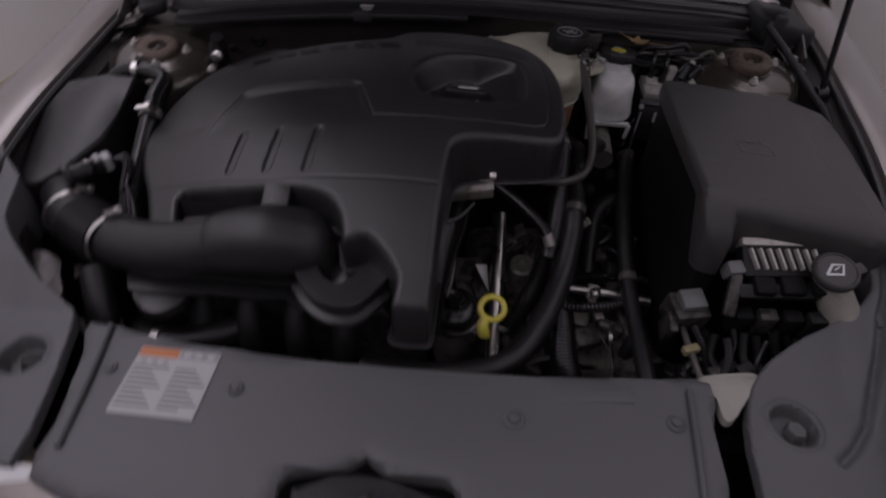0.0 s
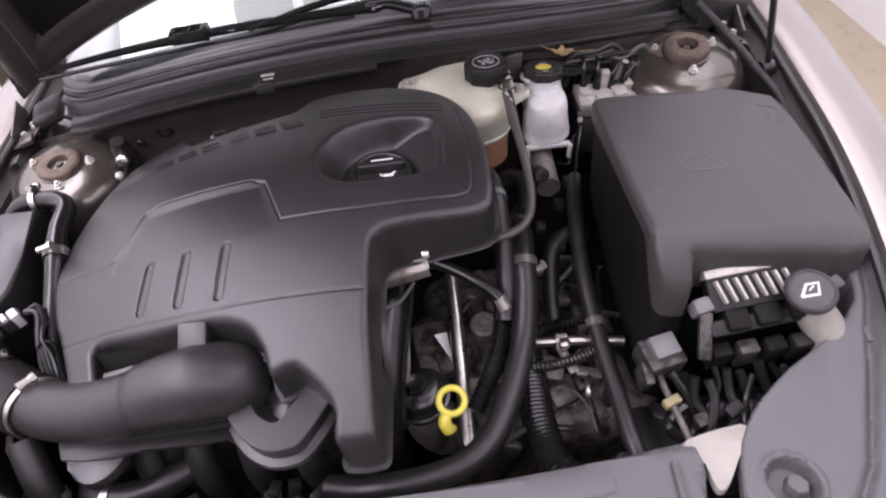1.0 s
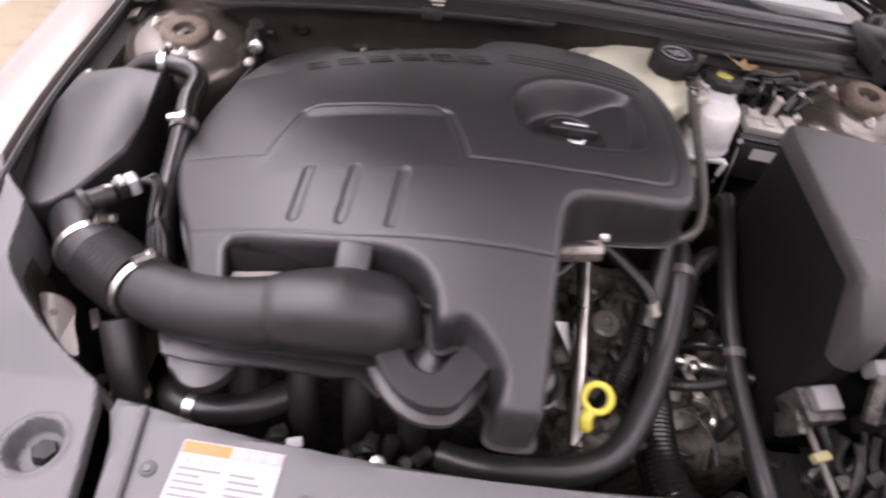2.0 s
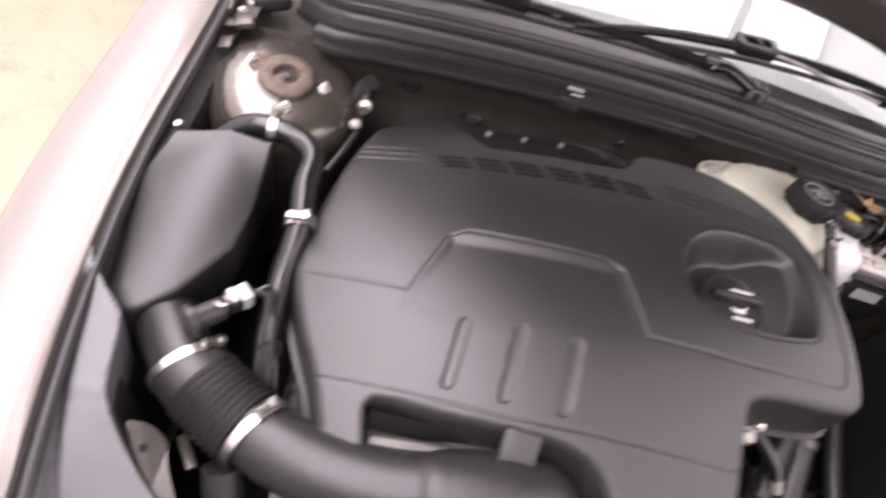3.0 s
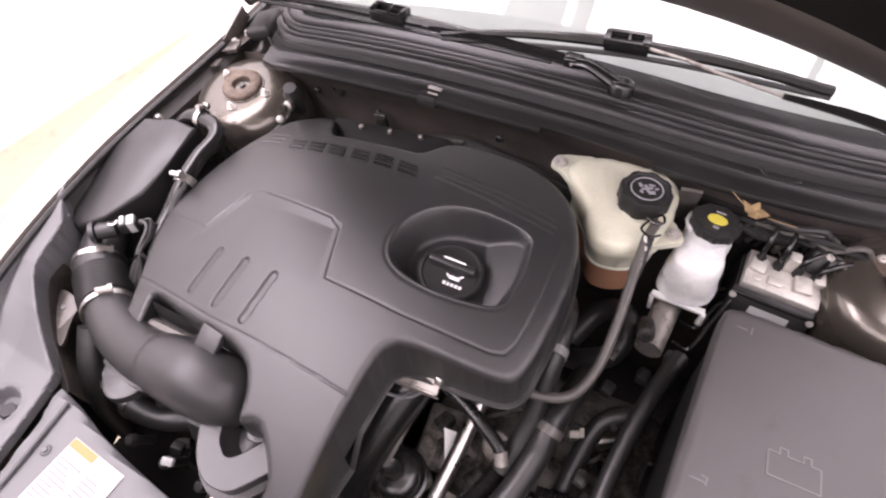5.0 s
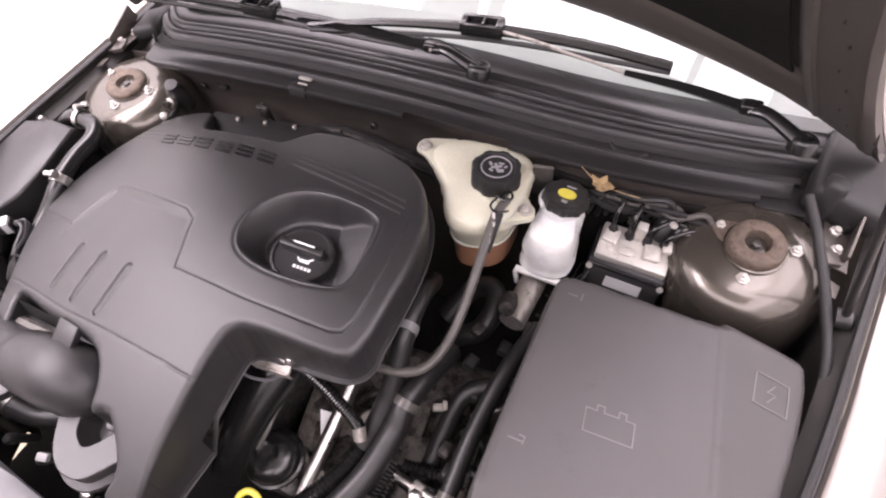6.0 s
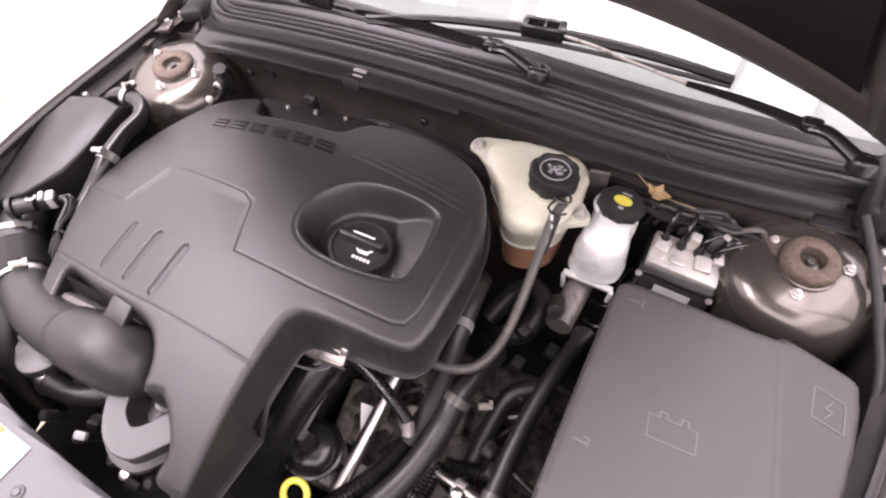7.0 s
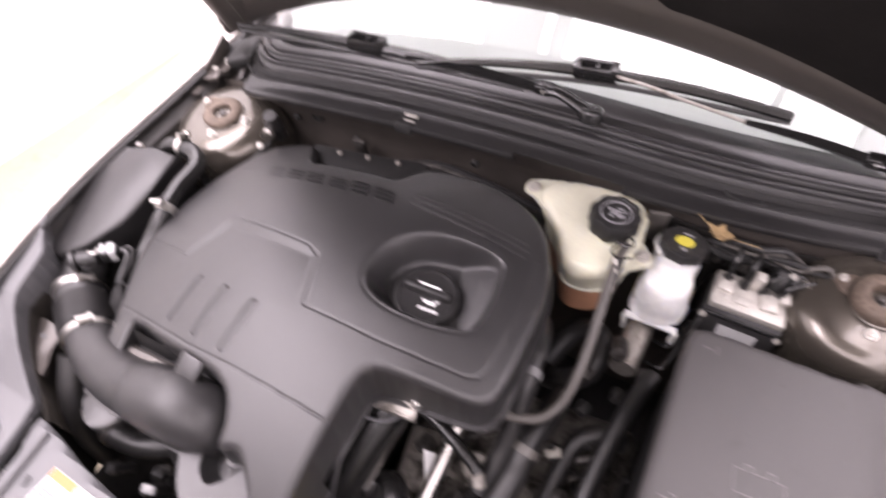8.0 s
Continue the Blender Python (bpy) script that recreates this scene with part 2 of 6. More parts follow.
def prism(outline, low, high, bevel=0.004, segments=2, bm=None):
    """An upright body over an outline; low and high are heights or functions of x and y."""
    one = bmesh.new()
    lo = low if callable(low) else (lambda x, y: low)
    hi = high if callable(high) else (lambda x, y: high)
    a = [one.verts.new((p[0], p[1], lo(p[0], p[1]))) for p in outline]
    b = [one.verts.new((p[0], p[1], hi(p[0], p[1]))) for p in outline]
    n = len(outline)
    for i in range(n):
        one.faces.new((a[i], a[(i + 1) % n], b[(i + 1) % n], b[i]))
    one.faces.new(a[::-1])
    one.faces.new(b)
    if bevel:
        top = [e for e in one.edges if e.verts[0] in b and e.verts[1] in b]
        bmesh.ops.bevel(one, geom=top, offset=bevel, segments=segments, profile=0.5, affect="EDGES")
    return join(bm, one)


def distance_to(points, line, closed=False):
    """The distance of each of the points (n x 2) from a line of corners."""
    p = np.asarray(points, float)
    ends = list(zip(line, list(line[1:]) + ([line[0]] if closed else [])))
    if not closed:
        ends = ends[: len(line) - 1]
    best = np.full(len(p), 9.0)
    for a, b in ends:
        a, b = np.array(a[:2], float), np.array(b[:2], float)
        d = b - a
        k = np.clip(((p - a) @ d) / max(d @ d, 1e-12), 0, 1)
        best = np.minimum(best, np.linalg.norm(p - (a + k[:, None] * d), axis=1))
    return best


def inside(points, outline):
    p = np.asarray(points, float)
    result = np.zeros(len(p), bool)
    for (x0, y0), (x1, y1) in zip(outline, list(outline[1:]) + [outline[0]]):
        cross = ((y0 > p[:, 1]) != (y1 > p[:, 1])) & (p[:, 0] < (x1 - x0) * (p[:, 1] - y0) / (y1 - y0 + 1e-12) + x0)
        result ^= cross
    return result


def shell(outline, height, step=0.006, fine=None, skirt=None):
    """A moulded lid: the outline is filled with a fine mesh that follows height(xy), and its rim is drawn down by skirt(x, y)."""
    bm = bmesh.new()
    ring = [bm.verts.new((x, y, 0)) for x, y in outline]
    edges = [bm.edges.new((ring[i], ring[(i + 1) % len(ring)])) for i in range(len(ring))]
    bmesh.ops.triangle_fill(bm, use_beauty=True, edges=edges)
    xs, ys = [p[0] for p in outline], [p[1] for p in outline]
    for k, (lo, hi) in enumerate(((min(xs), max(xs)), (min(ys), max(ys)))):
        at = lo + step
        while at < hi:
            co, no = (Vector((at, 0, 0)), Vector((1, 0, 0))) if k == 0 else (Vector((0, at, 0)), Vector((0, 1, 0)))
            bmesh.ops.bisect_plane(bm, geom=bm.verts[:] + bm.edges[:] + bm.faces[:], dist=1e-5, plane_co=co, plane_no=no)
            at += step
    inner = [e for e in bm.edges if len(e.link_faces) == 2 and abs(e.verts[0].co.x - e.verts[1].co.x) > 1e-5 and abs(e.verts[0].co.y - e.verts[1].co.y) > 1e-5]
    bmesh.ops.dissolve_edges(bm, edges=inner, use_verts=False)
    if fine:
        for reach, cuts in fine[1:]:
            mids = np.array([e.verts[0].co.lerp(e.verts[1].co, 0.5)[:2] for e in bm.edges])
            near = np.full(len(mids), 9.0)
            for line in fine[0]:
                near = np.minimum(near, distance_to(mids, line))
            chosen = [e for e, d in zip(bm.edges[:], near) if d < reach]
            bmesh.ops.subdivide_edges(bm, edges=chosen, cuts=cuts, use_grid_fill=True)
    bm.verts.ensure_lookup_table()
    xy = np.array([v.co[:2] for v in bm.verts])
    for v, z in zip(bm.verts, height(xy)):
        v.co.z = z
    if skirt:
        rim = [e for e in bm.edges if len(e.link_faces) == 1]
        low = bmesh.ops.extrude_edge_only(bm, edges=rim)["geom"]
        for v in low:
            if isinstance(v, bmesh.types.BMVert):
                v.co.z = skirt(v.co.x, v.co.y)
    return bm


def rounded(outline, steps=3):
    """The outline with its corners rounded off by a smooth line through the points."""
    return [(p.x, p.y) for p in smooth_path([(x, y, 0) for x, y in outline], steps, closed=True)]


# ---- the room ----
def plain(name, size, at, mat, label, category):
    ob = part(name, block(size, Matrix.Translation(at), bevel=0), mat, None, label)
    return tagged(ob, label, category, kind="structure")


plain("floor", (6.2, 11.0, 0.1), (-0.5, 2.0, -0.05), FLOOR, "smooth beige floor under the car", "floor")
plain("ceiling", (6.2, 11.0, 0.1), (-0.5, 2.0, 3.05), WALL, "plain white ceiling with wide lamps", "ceiling")
left = plain("wall_left", (0.12, 11.6, 3.0), (0, 0, 0), WALL, "plain white painted wall", "wall")
left.matrix_world = pose(-2.12, 2.0, 1.5, 0, 0, -8)
plain("wall_right", (0.12, 11.0, 3.0), (2.08, 2.0, 1.5), WALL, "plain white painted wall", "wall")
plain("wall_rear", (5.0, 0.12, 3.0), (-0.40, 7.3, 1.5), WALL, "plain white painted wall", "wall")
# Added wall, out of view; dark so that less light comes from the front.
plain("unseen_wall_front", (5.0, 0.12, 3.0), (-0.40, -3.3, 1.5), LIGHT_CUT_GREY, "added unseen dark wall that cuts light from the front", "wall")


# ---- the car's body ----
def side_x(y):
    """Half the width of the engine bay at its rim."""
    k = max(0.0, 0.86 - y)
    return 0.692 - 0.06 * k - 0.20 * k * k - 0.7 * max(0.0, 0.34 - y) ** 2 + 0.08 * max(0.0, y - 0.86)


OFF = 0.014


def mid_x(y):
    """The middle line of the bay."""
    return 0.019 + 0.05 * (min(max(y, 0.3), 1.05) - 0.8)


def rim_z(y):
    return 0.893 + 0.02 * (y - 0.8) - 0.16 * max(0.0, 0.75 - y) ** 2


car = thing("car", "taupe metallic saloon car with its bonnet propped open", "car", (OFF, 0.9, 0.0))


def strip(rows, bm=None):
    """A sheet through rows of points."""
    bm = bm or bmesh.new()
    made = [[bm.verts.new(p) for p in row] for row in rows]
    for a, b in zip(made, made[1:]):
        for i in range(len(a) - 1):
            bm.faces.new((a[i], a[i + 1], b[i + 1], b[i]))
    return bm


def thick(bm, depth):
    bmesh.ops.recalc_face_normals(bm, faces=bm.faces)
    bmesh.ops.solidify(bm, geom=bm.faces[:], thickness=depth)
    return bm


YS = [0.16 + 0.05 * i for i in range(25)]
for s, name in ((-1, "left"), (1, "right")):
    rows = []
    for y in YS:
        x, z = side_x(y), rim_z(y)
        shape = ((0.0, -0.012), (0.003, -0.003), (0.010, 0.0), (0.035, 0.003), (0.065, -0.002), (0.092, -0.016), (0.113, -0.045), (0.128, -0.10), (0.145, -0.19), (0.155, -0.30), (0.15, -0.45))
        nose = max(0.0, 0.45 - y)
        rows.append([(mid_x(y) + s * (x + dx * (1 - 0.3 * nose)), y, z + dz) for dx, dz in shape])
    fender = part("fender", thick(strip(rows), 0.0015), PAINT, car)
    rows = []
    for y in YS[2:]:
        x, z = side_x(y), rim_z(y)
        k = 0.3 + 0.7 * min(max((y - 0.58) / 0.08, 0.0), 1.0)
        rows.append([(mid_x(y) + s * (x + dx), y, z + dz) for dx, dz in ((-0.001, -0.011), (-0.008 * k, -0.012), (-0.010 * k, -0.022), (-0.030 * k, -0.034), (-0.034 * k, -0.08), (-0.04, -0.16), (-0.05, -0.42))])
    # The wing wall is coloured dark to stand in for shade.
    part("inner_wing", thick(strip(rows), 0.002), WING_SHADE, car, "inner wing coloured dark for shade")
    line = [(mid_x(y) + s * (side_x(y) - 0.010), y, rim_z(y) - 0.009) for y in YS[3:]]
    part("wing_seal", tube(line, 0.006, sides=8, steps=2), RUBBER, car, "black rubber edge seal")
    hinge = block((0.040, 0.080, 0.003), pose(OFF + s * 0.655, 1.035, 0.888, 0, s * 14, 0), bevel=0.001)
    block((0.004, 0.085, 0.034), pose(OFF + s * 0.672, 1.050, 0.903, 18, 0, -s * 6), bevel=0.001, bm=hinge)
    block((0.026, 0.030, 0.010), pose(OFF + s * 0.648, 1.008, 0.892, 0, s * 10, 20), bevel=0.003, bm=hinge)
    block((0.018, 0.024, 0.004), pose(OFF + s * 0.660, 0.965, 0.880, 0, s * 18, -s * 8), bevel=0.001, bm=hinge)
    h = part("bonnet_hinge", hinge, PAINT_SHADED, car, "painted bonnet hinge with bolts")
    for k in range(2):
        part("bolt", lathe([(0.0085, 0), (0.0085, 0.005), (0.0055, 0.007), (0.0055, 0.011), (0.0, 0.011)], pose(OFF + s * (0.654 - 0.004 * k), 1.022 + 0.034 * k, 0.889, 0, s * 14), 6), ALU_CLEAN, h)

# strut towers with their rusty mounts
for s, cx, cy, cz in ((-1, -0.552, 0.932, 0.889), (1, 0.571, 0.983, 0.905)):
    m = pose(cx, cy, cz, 6, 0, 0)
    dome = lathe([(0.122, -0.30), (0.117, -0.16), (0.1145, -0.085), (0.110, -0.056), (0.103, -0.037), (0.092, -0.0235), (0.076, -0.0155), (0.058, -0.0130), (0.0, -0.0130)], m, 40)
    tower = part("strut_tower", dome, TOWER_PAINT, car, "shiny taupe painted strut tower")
    flat = Matrix.Translation((0, 0, -0.013)) @ Matrix.Diagonal((0.90, 0.90, 0.55 if s < 0 else 1.0, 1)) @ Matrix.Translation((0, 0, 0.013))
    mount = lathe([(0.043, -0.016), (0.043, -0.006), (0.0425, 0.000), (0.0395, 0.0050), (0.034, 0.0072), (0.0225, 0.0072), (0.0200, 0.0055), (0.0185, -0.004), (0.0175, -0.016), (0.0, -0.017)], m @ flat, 36)
    tongue = [(-0.030, 0.034), (-0.052, 0.030), (-0.060, 0.016), (-0.050, 0.002), (-0.036, -0.006), (-0.026, 0.010)]
    join(mount, prism([tuple((m @ Vector((u, v, 0.0)))[:2]) for u, v in tongue], cz - 0.016, lambda x, y: cz - 0.0095 + 0.1 * (y - cy), 0.0015))
    for v in mount.verts:
        v.co += Vector((noise.noise(v.co * 60), noise.noise(v.co * 60 + Vector((5, 0, 0))), 0.4 * noise.noise(v.co * 45))) * 0.0012
    part("strut_mount", mount, RUST, tower, "rusty brown strut mount with a centre hole")
    part("mount_gasket", lathe([(0.043, -0.0135), (0.0465, -0.0135), (0.0465, -0.0095), (0.043, -0.0085)], m @ flat, 36), TOWER_PAINT, tower, "painted flange round the mount")
    part("strut_rod", lathe([(0.011, -0.017), (0.011, -0.009), (0.006, -0.008), (0.006, -0.001), (0.0, 0.0)], m @ flat, 12), ALU_DARK, tower)
    for a in ((16, 159, 265) if s > 0 else (2, 165, 284)):
        b = m @ pose(0.053 * math.cos(radians(a)), 0.053 * math.sin(radians(a)), -0.0135) @ Matrix.Scale(0.78, 4)
        stud = lathe([(0.0115, 0.0), (0.0115, 0.003), (0.008, 0.004), (0.008, 0.009), (0.0045, 0.010), (0.0045, 0.015), (0.0, 0.016)], b, 6)
        part("strut_nut", stud, ALU_CLEAN, tower)

# bulkhead behind the engine, with its openings and studs
wall = bmesh.new()
rows = [[(OFF + x, 1.045 + 0.01 * math.cos(9 * x) + 0.42 * max(0.0, x - 0.19) ** 2 + dy, 0.945 - 0.17 * x * x + dz) for dy, dz in ((-0.03, 0.0), (-0.034, -0.03), (-0.022, -0.05), (-0.018, -0.12), (-0.03, -0.14), (-0.03, -0.59))] for x in [-0.64 + 0.04 * i for i in range(33)]]
# The shadow under the cowl is part of this paint's colour.
bulkhead = part("bulkhead", thick(strip(rows, wall), 0.002), PAINT_SHADED, car, "dusty grey-brown bulkhead panel, darkened for shade")
for x, z, r in ((-0.385, 0.871, 0.014), (-0.30, 0.845, 0.006), (-0.05, 0.88, 0.008), (-0.44, 0.85, 0.007)):
    part("bulkhead_plug", lathe([(r, 0), (r, 0.004), (r * 0.7, 0.006), (r * 0.6, 0.001), (0, 0.001)], pose(x, 1.012, z, 90), 20), RUBBER, bulkhead, "black rubber plug")

# Added black sheet that stands in for shade on the bulkhead.
rows = [[(x, 1.045 + 0.01 * math.cos(9 * (x - OFF)) + 0.42 * max(0.0, x - OFF - 0.19) ** 2 + dy - 0.006, 0.945 - 0.17 * (x - OFF) ** 2 + dz) for dy, dz in ((-0.034, -0.018), (-0.036, -0.03), (-0.025, -0.05), (-0.021, -0.12), (-0.033, -0.14), (-0.033, -0.30))] for x in [0.275 + 0.025 * i for i in range(11)]]
part("bulkhead_shade_sheet", thick(strip(rows), 0.003), FELT, bulkhead, "black sheet added for the shade below the cowl")

# floor of the bay and the block of dark parts beneath
tray = block((1.24, 1.3, 0.02), pose(OFF, 0.75, 0.36), bevel=0.004)
part("undertray", tray, DARK, car, "dirty black undertray")

# front end: bumper skin and grille
rows = []
for i in range(29):
    x = -0.70 + 0.05 * i
    bow = 0.19 * (x / 0.7) ** 2 + 0.12 * (abs(x) / 0.7) ** 6
    rows.append([(OFF + x, -0.02 + bow + dy, 0.80 - 0.04 * (x / 0.7) ** 2 + dz) for dy, dz in ((0.10, -0.004), (0.07, 0.004), (0.04, 0.0), (0.01, -0.02), (-0.02, -0.07), (-0.035, -0.15), (-0.04, -0.3), (-0.02, -0.48))])
part("bumper", thick(strip(rows), 0.003), PAINT, car)
for s in (-1, 1):
    lamp = bmesh.new()
    rows = [[(OFF + s * (0.42 + 0.028 * i), 0.075 + 0.13 * (i / 9) ** 2 + dy, 0.775 + dz + 0.004 * i) for dy, dz in ((0.08, 0.012), (0.03, 0.006), (0.0, -0.02), (-0.012, -0.07), (-0.005, -0.12))] for i in range(10)]
    part("headlamp", thick(strip(rows, lamp), 0.003), WHITE, car, "clear headlamp lens")

# tyres keep the car on the floor
for sx in (-1, 1):
    for y in (0.72, 3.45):
        w = lathe([(0.20, -0.1), (0.30, -0.11), (0.33, -0.09), (0.335, 0.0), (0.33, 0.09), (0.30, 0.11), (0.20, 0.1)], pose(OFF + sx * 0.76, y, 0.334, 0, 90, 0), 40)
        wheel = part("wheel", w, TYRE, car, "black tyre")
        part("rim", lathe([(0.0, 0.055), (0.05, 0.055), (0.17, 0.03), (0.205, 0.09), (0.205, -0.09), (0.0, -0.09)], pose(OFF + sx * 0.76, y, 0.334, 0, sx * 90, 0), 30), ALU, wheel)


# cowl: stepped rubber and plastic strip below the windshield
def cowl_base(x):
    return 0.979 + 0.033 * x + 0.03 * x * x + 6.0 * max(0.0, -0.49 - x) ** 2 + 0.42 * max(0.0, x - 0.2) ** 2, 0.956 - 0.15 * x * x - 0.25 * max(0.0, abs(x) - 0.5) ** 2


def cowl_sheet(profile, x0, x1, mat, name, label, depth=0.003):
    rows = []
    n = max(2, int((x1 - x0) / 0.03))
    for i in range(n + 1):
        x = x0 + (x1 - x0) * i / n
        y, z = cowl_base(x)
        rows.append([(x, y + dy, z + dz) for dy, dz in profile])
    return part(name, thick(strip(rows), depth), mat, car, label)


LIP = ((0.012, -0.014), (0.003, -0.0135), (0.0005, -0.011), (0.0, -0.005), (0.002, -0.0015), (0.008, 0.0))
for x0, x1 in ((-0.53, -0.182), (-0.150, 0.030), (0.205, 0.56)):
    cowl_sheet(LIP, x0, x1, SEAL, "cowl_lip", "satin black plastic lip of the cowl", 0.002)
cowl_sheet(((0.008, 0.0), (0.020, 0.0005), (0.027, 0.003), (0.032, 0.0065), (0.036, 0.0055)), -0.535, 0.60, SEAL, "cowl_ledge", "black plastic cowl ledge", 0.002)
cowl_sheet(((0.036, 0.0055), (0.040, -0.006), (0.060, -0.006), (0.066, 0.004)), -0.57, 0.61, DARK, "cowl_gutter", "dull black gutter of the cowl", 0.002)
cowl_sheet(((0.066, 0.004), (0.069, 0.010), (0.073, 0.0138), (0.079, 0.0152), (0.086, 0.0145), (0.090, 0.011), (0.092, 0.008)), -0.585, 0.625, SEAL, "cowl_seal", "black rubber bonnet seal", 0.002)
cowl_sheet(((0.092, 0.008), (0.094, 0.014), (0.098, 0.018), (0.103, 0.019), (0.108, 0.017), (0.111, 0.012)), -0.595, 0.63, SEAL, "cowl_seal", "black rubber bonnet seal", 0.002)
cowl_sheet(((0.111, 0.012), (0.116, 0.016), (0.130, 0.0165), (0.141, 0.018), (0.144, 0.021), (0.157, 0.024), (0.160, 0.026)), -0.62, 0.64, BLACK, "cowl_panel", "dusty black plastic cowl panel", 0.002)
y, z = cowl_base(-0.166)
c = part("cowl_clip", block((0.034, 0.020, 0.020), pose(-0.166, y + 0.008, z - 0.008, -14), bevel=0.003), DARK, car, "black clip with a pale top")
part("clip_head", block((0.024, 0.007, 0.004), pose(-0.160, y + 0.022, z + 0.006, -10, 0, 2), bevel=0.0015), ALU_CLEAN, c)
part("clip_head", block((0.018, 0.003, 0.003), pose(-0.158, y + 0.010, z + 0.005, -10, 0, 2), bevel=0.001), ALU_CLEAN, c)
y, z = cowl_base(0.395)
part("cowl_notch", tube([(0.338, y + 0.054, z + 0.004), (0.348, y + 0.042, z + 0.002), (0.364, y + 0.037, z + 0.002), (0.382, y + 0.040, z + 0.003), (0.396, y + 0.046, z + 0.004)], 0.0026, 8), SEAL, car)
y, z = cowl_base(0.585)
plate = part("cowl_end_plate", block((0.075, 0.052, 0.003), pose(0.590, y + 0.014, z - 0.006, 0, 6, 10), bevel=0.001), SEAL, car, "flat black end plate of the cowl with slots")
for k in range(2):
    part("plate_slot", block((0.013, 0.007, 0.0012), pose(0.572 + 0.030 * k, y + 0.014 + 0.006 * k, z - 0.0035 - 0.003 * k, 0, 6, 12), bevel=0.0004), (ALU, SHADOW_INK)[k], plate)


for sx in (-1, 1):
    rows = [[(sx * (0.54 + 0.028 * i), y, 0.862 - 0.10 * (0.16 - 0.028 * i) + 0.012 * math.sin(25 * y + i)) for y in (0.99, 1.03, 1.07, 1.11, 1.16, 1.22)] for i in range(6)]
    part("corner_panel", thick(strip(rows), 0.002), PAINT_SHADED, car, "dusty taupe metal corner below the hinge")
for sx, cx, cy in ((-1, -0.612, 1.075), (1, 0.662, 1.090)):
    corner = block((0.055, 0.09, 0.028), pose(cx + sx * 0.012, cy + 0.02, 0.893, -6, sx * 12, -sx * 24), bevel=0.009, segments=3)
    if sx > 0:
        block((0.10, 0.17, 0.05), pose(0.672, 1.150, 0.905, -8, 8, -8), bevel=0.012, segments=3, bm=corner)
        block((0.030, 0.035, 0.075), pose(0.640, 1.085, 0.915, -12, 6, -10), bevel=0.008, segments=3, bm=corner)
    part("cowl_corner", corner, DARK, car, "black plastic corner piece of the cowl")


# windshield over the dashboard
def glass_point(x, k):
    y, z = cowl_base(x)
    return (x * (1 - 0.18 * k), y + 0.135 + 0.72 * k, z + 0.012 + 0.46 * k - 0.05 * k * k + 0.03 * x * x)


rows = [[glass_point(-0.67 + 0.0478 * i, 0.05 * j) for j in range(21)] for i in range(29)]
pane = part("windshield", thick(strip(rows), 0.005), GLASS, car, "clear windshield reflecting white lamps")
rows = [[(lambda p: (p[0], p[1] + 0.03, p[2] - 0.05 + 0.05 * j))(glass_point(-0.64 + 0.0457 * i, 0.0)) if j == 0 else (-0.64 + 0.0457 * i, 1.17 + 0.10 * j, 0.945 - 0.12 * (-0.64 + 0.0457 * i) ** 2 + 0.008 * j) for j in range(7)] for i in range(29)]
# Its pale colour adds to the windshield's glare.
part("dashboard", thick(strip(rows), 0.01), DASH_GLARE, car, "dashboard top coloured pale for the glare on the glass")
roof_rows = [[(x, 1.83 + 0.03 * x * x + 0.1 * j, 1.385 + 0.03 * math.sin(min(1, j / 3) * 1.57) - 0.12 * x * x) for j in range(16)] for x in [-0.56 + 0.08 * i for i in range(15)]]
part("roof", thick(strip(roof_rows), 0.004), PAINT, car)
for s in (-1, 1):
    a, b = glass_point(s * 0.69, 0.0), glass_point(s * 0.69, 1.0)
    line = [(a[0], a[1], a[2]), ((a[0] + b[0]) / 2 + s * 0.005, (a[1] + b[1]) / 2, (a[2] + b[2]) / 2 + 0.02), b]
    part("windshield_pillar", tube(line, 0.028, 10, squash=0.6), PAINT, car)
    rows = [[(OFF + s * (0.86 + dx), y, z) for dx, z in ((-0.17, 0.93), (-0.03, 0.92), (0.0, 0.86), (0.02, 0.6), (0.0, 0.30))] for y in [1.32 + 0.2 * i for i in range(16)]]
    part("door_panel", thick(strip(rows), 0.004), PAINT, car)

# the rest of the saloon body
for s in (-1, 1):
    rows = [[(OFF + s * (0.70 - 0.15 * k + 0.02 * math.sin(3.14 * k)), (1.30 + 2.45 * u) * (1 - k) + (1.90 + 1.40 * u) * k, 0.93 + 0.44 * k) for k in (0.0, 0.25, 0.5, 0.75, 1.0)] for u in [i / 12 for i in range(13)]]
    side_pane = part("side_window", thick(strip(rows), 0.004), GLASS, car, "clear side window")
    side_pane.visible_shadow = False
rows = [[(OFF + x, 3.33 + 0.55 * k - 0.05 * x * x, 1.405 - 0.12 * x * x - 0.40 * k) for k in (0.0, 0.25, 0.5, 0.75, 1.0)] for x in [-0.56 + 0.08 * i for i in range(15)]]
rear_pane = part("rear_window", thick(strip(rows), 0.004), GLASS, car, "clear rear window")
rear_pane.visible_shadow = False
rows = [[(OFF + x * w, y - 0.08 * x * x, z - 0.05 * x * x) for y, z, w in ((3.84, 1.01, 0.95), (3.95, 1.0, 1.0), (4.2, 0.985, 1.0), (4.32, 0.96, 0.98), (4.37, 0.90, 0.97), (4.38, 0.75, 0.98), (4.45, 0.66, 1.0), (4.45, 0.45, 1.0), (4.40, 0.32, 0.97))] for x in [-0.84 + 0.12 * i for i in range(15)]]
part("boot_lid", thick(strip(rows), 0.004), PAINT, car)

